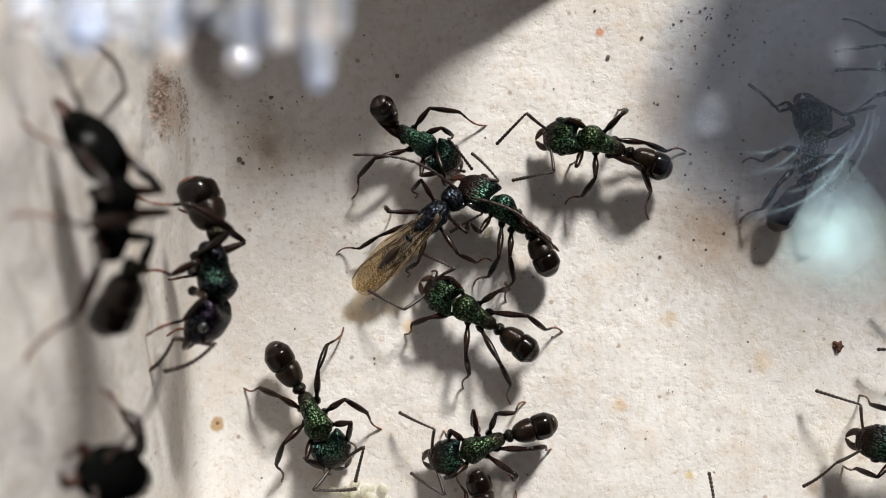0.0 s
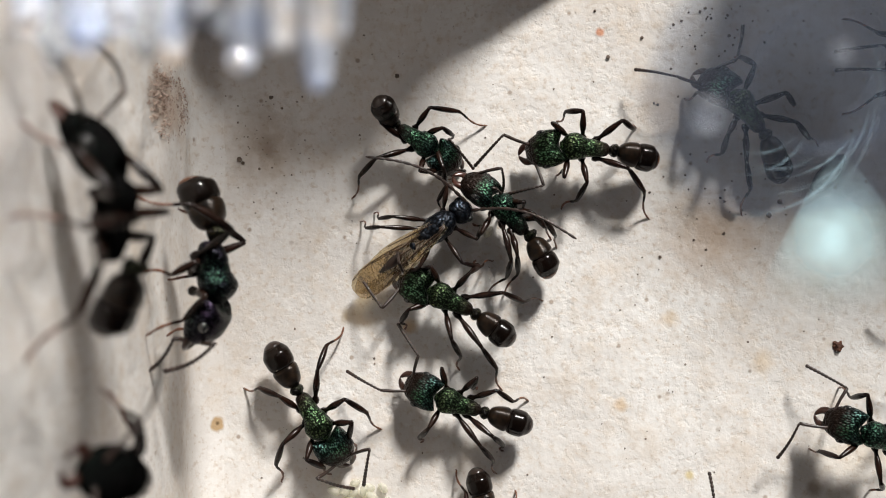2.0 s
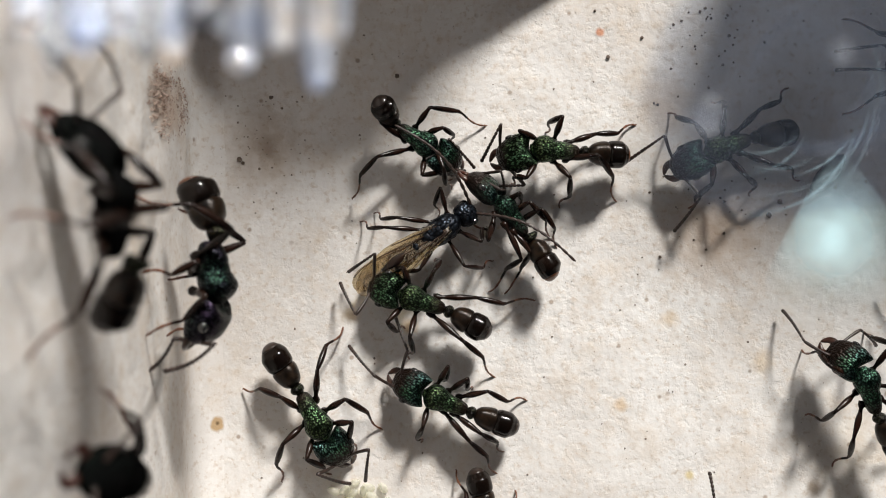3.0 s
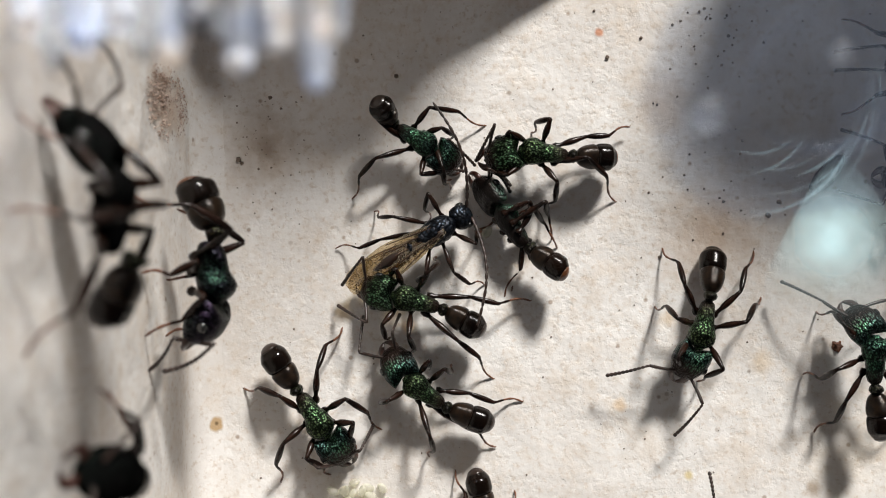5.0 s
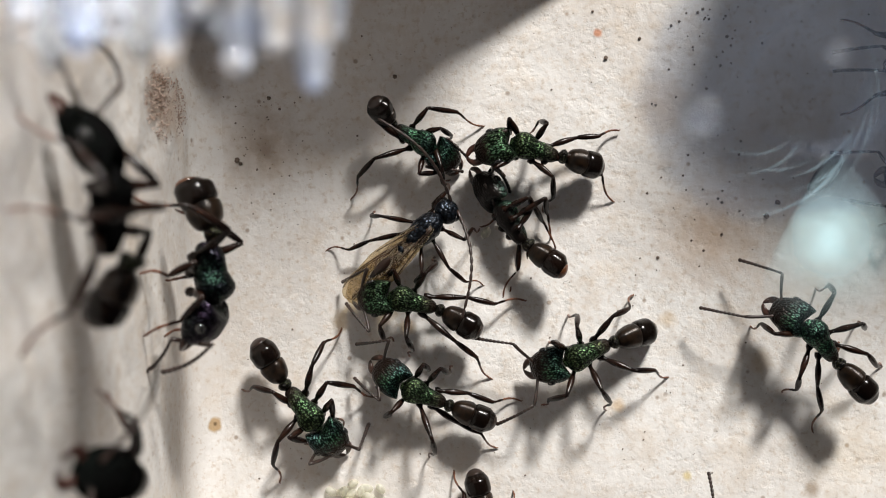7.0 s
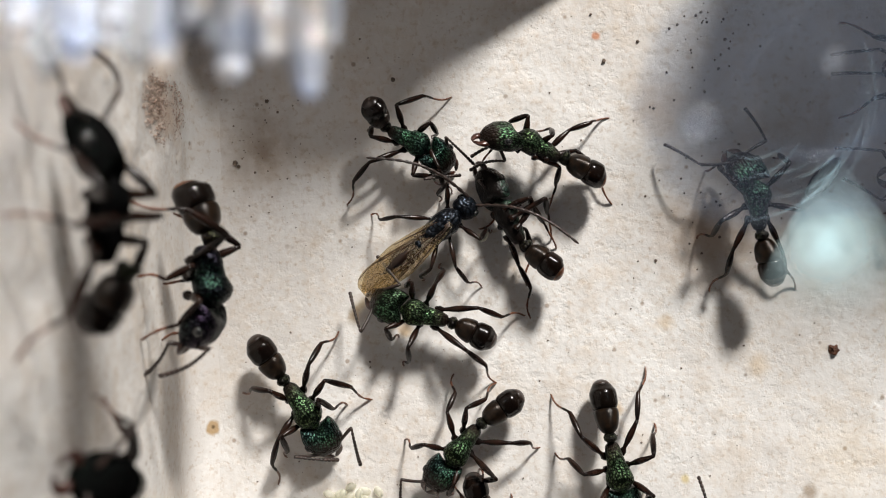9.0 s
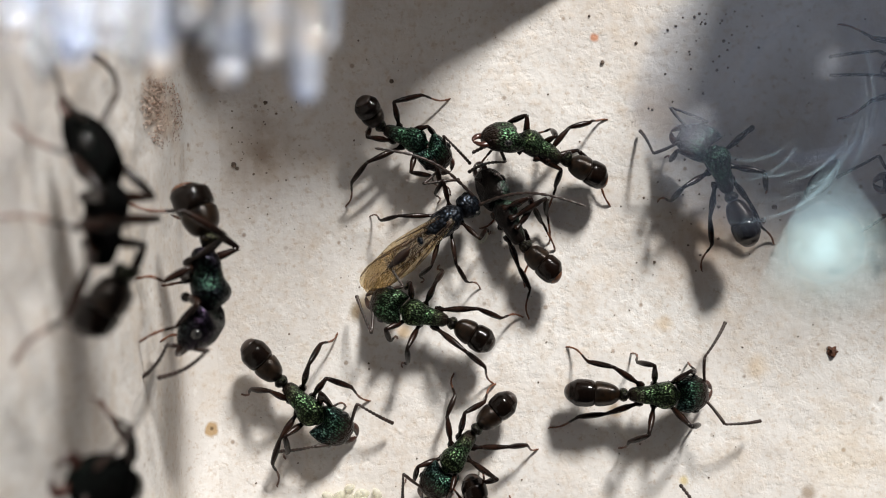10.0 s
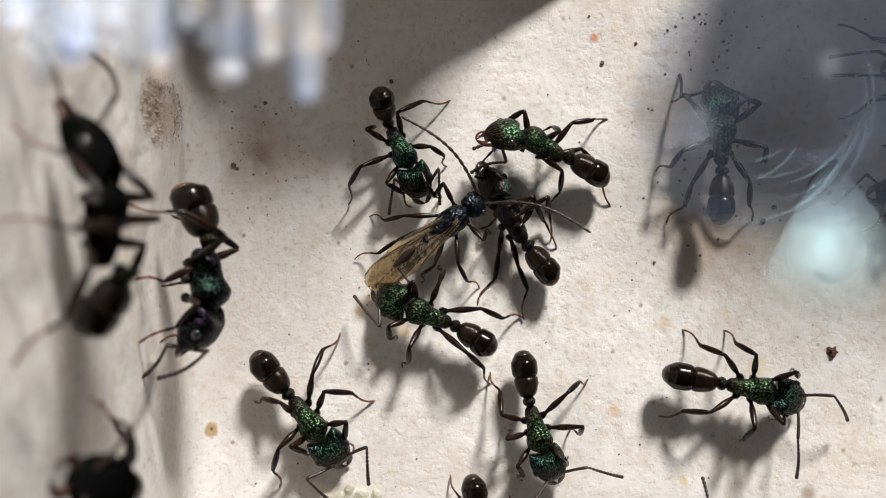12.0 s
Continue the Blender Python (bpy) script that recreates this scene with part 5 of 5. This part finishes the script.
def reach(name, size=1.0):
    """Lengths and bends of the legs that suit a standing insect's holds."""
    if name not in KNEES:
        return None
    t, knees = KNEES[name]
    m, _, _ = place_at(name, t)
    inv = (m @ Matrix.Diagonal((size, size, size, 1))).inverted()
    legs = []
    for i in range(6):
        s = 1 if i < 3 else -1
        hx, hy, hz = HIPS[i % 3]
        hip = Vector((hx, s * hy, hz))
        knee = (inv @ spot((knees[i][0], knees[i][1], 1.9))) / MM
        foot = (inv @ (held_foot(name, i, t) * MM)) / MM
        l1 = min(max((knee - hip).length, 1.3), 2.0)
        l2 = min(max((foot - knee).length, 2.1), 3.3)
        legs.append((l1, l2, knee - (hip + foot) / 2))
    return legs


# ---- the insects ----
CAST = {}
REAR = {"wanderer": 0.98, "visitor": 0.9, "turner": 0.88, "captive": 0.8, "lower": 0.9, "grappler": 0.66, "biter": 0.8, "lone": 0.86, "rival": 0.8}
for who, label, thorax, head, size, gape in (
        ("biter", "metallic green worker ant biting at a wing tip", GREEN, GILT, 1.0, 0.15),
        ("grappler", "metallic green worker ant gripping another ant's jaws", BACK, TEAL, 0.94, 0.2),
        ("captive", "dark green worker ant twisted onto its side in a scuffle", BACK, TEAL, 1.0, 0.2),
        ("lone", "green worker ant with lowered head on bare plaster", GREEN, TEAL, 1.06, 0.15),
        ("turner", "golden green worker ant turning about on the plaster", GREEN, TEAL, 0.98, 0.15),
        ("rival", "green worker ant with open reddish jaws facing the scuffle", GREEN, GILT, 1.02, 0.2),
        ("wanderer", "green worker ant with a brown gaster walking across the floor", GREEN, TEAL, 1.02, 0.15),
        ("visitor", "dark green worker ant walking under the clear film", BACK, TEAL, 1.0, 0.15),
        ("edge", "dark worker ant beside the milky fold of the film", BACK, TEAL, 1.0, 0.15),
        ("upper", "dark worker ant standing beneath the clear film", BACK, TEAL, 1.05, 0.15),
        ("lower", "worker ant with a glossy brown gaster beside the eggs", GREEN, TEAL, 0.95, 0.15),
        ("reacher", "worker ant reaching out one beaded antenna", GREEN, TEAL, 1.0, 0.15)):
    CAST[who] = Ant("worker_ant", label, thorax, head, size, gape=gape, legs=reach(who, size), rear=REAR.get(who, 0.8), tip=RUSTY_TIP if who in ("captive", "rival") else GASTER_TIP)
CAST["male"] = Ant("winged_ant", "black winged male ant with smoky amber wings", JET, JET, 1.0, male=True, legs=reach("male", 1.0))


SPREAD = [(1.6, 2.6, Vector((0.2 * (1, 0, -1)[i % 3], (1 if i < 3 else -1) * 1.0, 0.45))) for i in range(6)]


def on_wall(ant, m, head_yaw, gaster_yaw, pitch, curl, feet, feelers, sink=0.0):
    """An insect that keeps still on the wall, in its own pose."""
    for ob, pm in ant.stand(m, head_yaw, gaster_yaw, [Vector((*f, -sink)) for f in feet], feelers, pitch, curl):
        ob.location, ob.rotation_mode, ob.rotation_quaternion = pm.translation, "QUATERNION", pm.to_quaternion()


def axes(place, ahead, up):
    x = Vector(ahead).normalized()
    z = (Vector(up) - x * x.dot(Vector(up))).normalized()
    m = Matrix((x, z.cross(x), z)).transposed().to_4x4()
    m.translation = spot(place)
    return m


# an ant low on the wall, head down and bent towards the plaster; its limbs are given by their joints in the box
WALL_POSE = axes((WEST + 0.55, -0.75, 7.0), (-0.05, -1, 0), (1, -0.05, 0.12))
WALL_SIZE = 1.17
to_ant = (WALL_POSE @ Matrix.Diagonal((WALL_SIZE, WALL_SIZE, WALL_SIZE, 1))).inverted()


def in_ant(x, y, z):
    return (to_ant @ spot((x, y, z))) / MM


WALL_KNEES = [in_ant(*p) for p in ((-8.9, -2.3, 6.0), (-9.2, -0.8, 5.9), (-7.5, 0.34, 6.5), (-8.5, -1.7, 8.6), (-8.8, -0.4, 8.7), (-7.55, 0.75, 8.6))]
WALL_FEET = [in_ant(*p) for p in ((-10.8, -3.4, 5.2), (-10.8, -1.2, 5.0), (-10.0, 1.5, 6.4), (-10.8, -3.15, 7.9), (-10.8, -0.85, 8.3), (-10.8, 1.9, 9.6))]
wall_legs = []
for i, (knee, foot) in enumerate(zip(WALL_KNEES, WALL_FEET)):
    hip = Vector((HIPS[i % 3][0], HIPS[i % 3][1] * (1 if i < 3 else -1), HIPS[i % 3][2]))
    wall_legs.append((max((knee - hip).length, 0.9), (foot - knee).length, knee - (hip + foot) / 2))
wall_ant = Ant("worker_ant", "violet and green worker ant bent on the plaster wall", VIOLET, VIOLET, WALL_SIZE, gape=0.15, rear=0.78, tip=RUSTY_TIP, legs=wall_legs)
# its body is deeper than it is wide
wall_ant.head.scale = (1.02, 1.18, 1.25)
wall_ant.neck.z, wall_ant.waist.z = 1.72, 1.5
for piece in wall_ant.root.children:
    if piece.name.startswith("thorax"):
        piece.scale = (0.95, 1.2, 1.22)
    if piece.name.startswith("gaster"):
        piece.scale = (0.78, 1.15, 1.2)
for ob, pm in wall_ant.stand(WALL_POSE, 2, -2, WALL_FEET, [(in_ant(-9.43, -3.33, 7.4), in_ant(-10.7, -4.13, 7.4)), (in_ant(-8.4, -3.4, 8.3), in_ant(-10.2, -4.5, 8.3))], 24, 27):
    ob.location, ob.rotation_mode, ob.rotation_quaternion = pm.translation, "QUATERNION", pm.to_quaternion()
# an ant high on the wall, out of focus, head up the picture
high_ant = Ant("worker_ant", "worker ant high on the plaster wall, its shade put into its dark colour", SHADED, SHADED, 1.15, gape=0.1, rear=0.72, legs=SPREAD, tip=RUSTY_TIP)
high_ant.head.scale = (1.24, 1.08, 1.08)
high_ant.waist.z += 0.4
HIGH = [(0, 1.2, 0, 30), (2, 1.2, 2, 30), (2.5, 1.25, 8, 30), (3.2, 1.3, 9, 30), (4.8, 1.4, 6, 32), (6.5, 1.4, 2, 34), (8.8, 1.3, -6, 38), (9.5, 1.3, -8, 40), (12, 1.3, -6, 40)]
HIGH_FEET = [(2.3, 1.5), (0.3, 2.6), (-2.8, 2.6), (2.0, -2.0), (0.3, -2.6), (-2.4, -2.6)]
# an ant at the wall's lower end that climbs towards the open top
climber = Ant("worker_ant", "dark worker ant climbing the wall with spread mandibles", SHADED, SHADED, 1.0, gape=0.75, legs=[(0.8, 1.9, Vector((-0.6, 0.5, 1.0))) for i in range(6)])
on_wall(climber, axes((WEST + 0.9, -5.9, 16.8), (0.15, 0.3, 1), (1, -0.3, 0.12)), 8, 0, 30, 4,
        [(1.7, 1.5), (0.2, 2.0), (-1.8, 1.8), (1.5, -1.9), (0.2, -2.0), (-1.8, -1.8)],
        [(Vector((2.3, 1.7, 1.6)), Vector((2.2, 3.6, 0.9))), (Vector((2.4, -1.6, 1.6)), Vector((2.2, -3.8, 1.2)))])


# ---- clear plastic at the rim and over the far side ----
def clear_comb():
    """A strip of clear plastic teeth that sticks out from the added end wall."""
    root = tagged(new("plastic_comb"), "clear plastic comb with rounded teeth held at the wall", "comb")
    root.location, root.scale = spot((-5.66, 12.93, 24.0)), (0.808, 0.808, 0.808)
    spine = part("spine", lobe([(-6.2, 3.4, 0.7, 0.7, 0), (-6.0, 3.6, 0.9, 0.9, 0), (4.8, 3.6, 0.9, 0.9, 0), (5.0, 3.4, 0.7, 0.7, 0)], 16, 4.0), TOOTH, root)
    spine.visible_shadow = False
    rnd = random.Random(4)
    bm = bmesh.new()
    rows = []
    for i in range(41):
        x = -3.9 + 8.4 * i / 40
        edge = 5.4 - 0.4 * max(0.0, min(1.0, -x / 2.0)) + 0.35 * math.sin(x * 2.9) + 0.25 * math.sin(x * 5.3 + 1)
        rows.append([bm.verts.new((x, 12.8 - 16.0 + (edge - 12.8) * j / 12, 0.2 + 0.12 * math.sin(x * 6 + j))) for j in range(13)])
    for a, b in zip(rows, rows[1:]):
        for j in range(12):
            bm.faces.new((a[j], a[j + 1], b[j + 1], b[j]))
    bmesh.ops.solidify(bm, geom=bm.faces[:], thickness=0.12)
    web = part("web", bm, WEB, root, "thin clear web between the teeth")
    web.visible_shadow = False
    for x, tip, r, z in ((-10.35, 5.45, 0.5, 0.2), (-9.1, 4.95, 0.55, 0.0), (-8.2, 5.5, 0.5, 0.3), (-7.05, 4.65, 0.48, -0.2), (-6.0, 5.75, 0.5, 0.5), (-5.0, 4.4, 0.55, 0.0),
                         (-4.05, 4.85, 0.55, 0.3), (-3.1, 3.9, 0.48, 0.4), (-2.8, 5.3, 0.46, -0.5)):
        pts, rad = [], []
        n = 30
        for i in range(n + 1):
            a = 1 - (1 - i / n) ** 2
            pts.append((x + 7.0 + 0.12 * math.sin(a * 3 + x), (12.8 - 16.0) + (tip - 12.8) * a, z))
            fat = r * (1.45 - 0.78 * a ** 3) * (1 + 0.07 * math.sin(9 * a + x * 2))
            rad.append(fat * (math.sqrt(max(0.02, 1 - ((a - 0.93) / 0.07) ** 2)) if a > 0.93 else 1.0))
        tooth = part("tooth", tube(pts, rad, 14), TOOTH, root)
        tooth.visible_shadow = x > -6.5
        # a whitish blob near the tooth's end stands in for its glint
        bm = pebble(r * 0.62, x, 0.8, 0.12, 3)
        for v in bm.verts:
            v.co += Vector((x + 7.0 + 0.12 * math.sin(3 + x) + rnd.uniform(-0.1, 0.1), tip - 16.0 + r * 0.75, z + r * 0.35))
        part("tip", bm, GLINT, tooth, "white blob painted in as the glint on a tooth tip").visible_shadow = False
    return root


def clear_cover():
    """A curled piece of clear film that stands on the floor outside and arches over it, with a milky fold."""
    root = tagged(new("plastic_film"), "curled clear plastic film with a milky fold", "plastic film")
    cx, cy, r = 6.7, 3.2, 2.6

    def arch(x, y):
        u = min(max((x - 3.5) / 24.5, 0.0), 1.0)
        return 24.0 * math.cos(math.pi / 2 * u ** 1.6) + 0.3 * math.sin(y * 0.5 + x * 0.3) * (1 - u)

    bm = bmesh.new()
    rows = []
    n, k = 40, 26
    for i in range(n + 1):
        x = cx - r + (28.0 - cx + r) * i / n
        w = math.sqrt(max(r * r - (x - cx) ** 2, 0.0)) if x < cx else r
        w = max(w, 0.05)
        rows.append([bm.verts.new((x, cy + w * (-1 + 2 * j / k) + (max(0, x - cx) * 0.12), max(0.03, arch(x, cy)))) for j in range(k + 1)])
    for a, b in zip(rows, rows[1:]):
        for j in range(k):
            bm.faces.new((a[j], a[j + 1], b[j + 1], b[j]))
    bmesh.ops.solidify(bm, geom=bm.faces[:], thickness=0.03)
    sheet = part("sheet", bm, FILM, root)
    sheet.visible_shadow = False
    # fine creases that run along the edge: radius at both ends, angles, thickness
    for q, (r0, r1, a0, a1, fat) in enumerate(((4.75, 4.6, -98, -6, 0.019), (4.6, 4.78, -90, -20, 0.010), (3.5, 4.5, -64, -16, 0.016), (3.9, 4.6, -80, -30, 0.009), (3.1, 2.6, -102, -28, 0.010),
                                               (2.15, 2.3, -120, -38, 0.007), (5.0, 4.9, -60, 14, 0.009), (2.7, 3.4, -95, -45, 0.007), (4.3, 4.66, -50, 4, 0.012), (4.9, 5.1, -30, 30, 0.006))):
        pts = []
        for i in range(25):
            a, rr = radians(a0 + (a1 - a0) * i / 24), r0 + (r1 - r0) * i / 24
            pts.append((10.8 + rr * 0.85 * math.cos(a), 5.2 + rr * 0.85 * math.sin(a), 9.0 + 0.12 * q))
        c = part("crease", tube(pts, [0.003 + fat * math.sin(math.pi * (i / 24) ** 1.4) ** 2 for i in range(25)], 6), FOLD, root)
        c.visible_shadow = False
    for rr, a0, a1, z in ((1.95, -150, 20, 0.0), (1.8, -120, -10, 0.2), (2.15, -95, 60, 0.1), (1.5, -60, 70, 0.3), (1.7, 100, 200, 0.2), (1.1, -80, 40, 0.4)):
        pts = []
        for i in range(25):
            a = radians(a0 + (a1 - a0) * i / 24)
            pts.append((9.3 + rr * math.cos(a), 4.2 + rr * 0.92 * math.sin(a), 20.0 + z))
        c = part("ripple", tube(pts, [0.004 + 0.03 * math.sin(math.pi * i / 24) for i in range(25)], 8), FILM, root)
        c.visible_shadow = False
    # the fold: a flaring tent of milky film
    bm = bmesh.new()
    rings = []
    for i in range(31):
        a = i / 30
        c = Vector((12.9 + 0.1 * a, 3.1 - 8.6 * a, 12.0 + 0.5 * a))
        w = 0.08 + 3.3 * math.sin(a * 1.7) ** 0.85
        rings.append([c + Vector((w * math.cos(radians(6 + 168 * j / 30)), 0.22 * math.sin(5 * j / 30 * math.pi) * a, 0.3 * w * math.sin(radians(6 + 168 * j / 30)))) for j in range(31)])
    loops = [[bm.verts.new(p) for p in r] for r in rings]
    for a, b in zip(loops, loops[1:]):
        for j in range(30):
            bm.faces.new((a[j], a[j + 1], b[j + 1], b[j]))
    bmesh.ops.solidify(bm, geom=bm.faces[:], thickness=0.05)
    f = part("fold", bm, MILK, root, "milky bluish fold of film")
    f.visible_shadow = False
    return root


clear_comb()
clear_cover()
for x, y, r in ((8.2, 4.05, 0.24), (5.45, 2.75, 0.42)):
    d = part("droplet", pebble(r, x, 0.5, 0.05), DROP)
    d.location, d.visible_shadow = spot((x, y, 24.15)), False
    tagged(d, "small clear droplet on the plastic film", "droplet", "droplets on the film")


# ---- small things on the floor ----
def scatter(name, label, spots, mat, kind="stuff", seed=1):
    """Many small grains in one mesh. spots: x, y, z, radius."""
    bm = bmesh.new()
    for i, (x, y, z, r) in enumerate(spots):
        g = bmesh.ops.create_icosphere(bm, subdivisions=1, radius=r)["verts"]
        for v in g:
            v.co = v.co * (1 + 0.5 * noise.noise(v.co * (2.0 / r) + Vector((i * 3.7, seed, 0)))) + Vector((x, y, z))
    return tagged(part(name, bm, mat), label, kind=kind)


rnd = random.Random(11)
scatter("grit", "fine dark grit scattered over the plaster", [(rnd.uniform(-9, 19), rnd.uniform(-10.5, 10.5), 0.0, rnd.uniform(0.02, 0.055)) for _ in range(90)]
        + [(rnd.uniform(-9, 19), rnd.uniform(-10.5, 10.5), 0.0, rnd.uniform(0.012, 0.026)) for _ in range(260)]
        + [(rnd.gauss(-8.0, 0.9), rnd.gauss(4.4, 1.0), 0.0, rnd.uniform(0.03, 0.07)) for _ in range(14)]
        + [(rnd.gauss(13.0, 2.0), rnd.gauss(2.6, 1.5), 0.0, rnd.uniform(0.03, 0.08)) for _ in range(36)]
        + [(rnd.gauss(11.5, 1.6), rnd.gauss(9.2, 1.3), 0.0, rnd.uniform(0.03, 0.085)) for _ in range(45)]
        + [(rnd.gauss(-7.8, 1.5), rnd.gauss(4.0, 1.6), 0.0, rnd.uniform(0.02, 0.05)) for _ in range(40)], GRIT)
patch = []
while len(patch) < 850:
    u, v = rnd.gauss(0, 0.5), rnd.gauss(0, 0.5)
    if u * u + v * v < 1.0 and noise.noise((u * 3.6, v * 3.6, 0.5)) > rnd.uniform(-0.9, 0.0):
        patch.append((WEST + 0.02, 5.75 + 1.55 * u, 4.6 + 3.2 * v, rnd.uniform(0.015, 0.055)))
scatter("debris_patch", "matted brown debris stuck on the plaster wall", patch, DEBRIS, seed=5)
for x, y, r in ((-2.03, 7.65, 0.10), (9.6, -0.35, 0.07), (-9.0, 3.95, 0.12), (-8.85, 3.8, 0.08), (7.3, 8.48, 0.10), (-7.6, 6.7, 0.09), (14.9, 2.1, 0.12), (14.4, 1.5, 0.13)):
    p = part("speck", pebble(r, x, 0.6), GRIT)
    p.location = spot((x, y, r * 0.4))
    tagged(p, "dark grain lying on the plaster", "grain", "dark grains")
p = part("crumb", pebble(0.2, 3.3, 0.5, 0.9, 4), CRUMB)
p.location = spot((17.45, -4.3, 0.07))
tagged(p, "ragged reddish brown crumb on the plaster", "crumb")
p = part("seed", lobe([(-1.05, 0.1, 0.1, 0.1, 0.3), (-0.9, 0.25, 0.2, 0.22, 0.3), (-0.3, 0.42, 0.36, 0.3, 0.3), (0.4, 0.4, 0.34, 0.3, 0.3), (0.9, 0.25, 0.2, 0.2, 0.3), (1.1, 0.08, 0.08, 0.08, 0.3)], 16, 2.0, 0.1), SEED)
p.matrix_basis = pose(16.9 * MM, 3.3 * MM, 0, 0, 0, 50)
tagged(p, "dark elongated seed lying under the film", "seed")


def eggs(x, y, places):
    for dx, dy, z, turn, size in places:
        bm = bmesh.new()
        bmesh.ops.create_icosphere(bm, subdivisions=2, radius=0.165 * size)
        for v in bm.verts:
            v.co = Vector((v.co.x * 1.6, v.co.y, v.co.z))
        e = part("egg", bm, EGG)
        e.matrix_basis = pose((x + dx) * MM, (y + dy) * MM, (0.14 * size + z * 0.7) * MM, 0, 0, turn)
        tagged(e, "pale yellow translucent ant egg in a pile", "egg", "pile of eggs")


rnd = random.Random(31)
pile = []
while len(pile) < 20:
    dx, dy = rnd.uniform(-1.2, 1.3), rnd.uniform(-0.75, 0.65)
    high = 0.38 if len(pile) > 13 else 0.0
    room = 0.3 if high else 0.36
    if (dx / 1.3) ** 2 + (dy / 0.75) ** 2 < (0.45 if high else 1.0) and all(math.hypot(dx - p[0], dy - p[1]) > room for p in pile if p[2] == high):
        pile.append((dx, dy, high, rnd.uniform(0, 180), rnd.uniform(0.95, 1.2)))
eggs(-3.7, -10.95, pile)
eggs(2.0, 0.75, [(0, 0, 0, 60, 1.15)])


def motions():
    for who, ant in CAST.items():
        slow = who in ("upper", "lower", "reacher")
        step = 0.5 if slow else 0.1 if who in ("wanderer", "visitor", "edge", "turner") else 0.2
        times = [round(i * step, 2) for i in range(int(round(12 / step)) + 1)]
        for ob, rows in moments(ant, who, times).items():
            walk(ob, rows)
    rows = {}
    for t, y, turn, curl in HIGH:
        m = axes((WEST + 0.45, y - 0.45, 17.4), (-0.06, 1, 0.1 + 0.004 * turn), (1, 0.06, 0))
        feet = [Vector((*f, 0.0)) for f in HIGH_FEET]
        swing = radians(turn * 2)
        feelers = [(Vector((2.7, 1.0, 1.1)), Vector((4.2, 1.8 + swing, 0.5))), (Vector((2.8, -0.9, 1.4)), Vector((4.0, -1.9 + swing, 0.8)))]
        for ob, pm in high_ant.stand(m, turn * 0.6, 8, feet, feelers, 27 + turn, curl):
            rows.setdefault(ob, []).append((t, pm))
    for ob, r in rows.items():
        walk(ob, r)


motions()
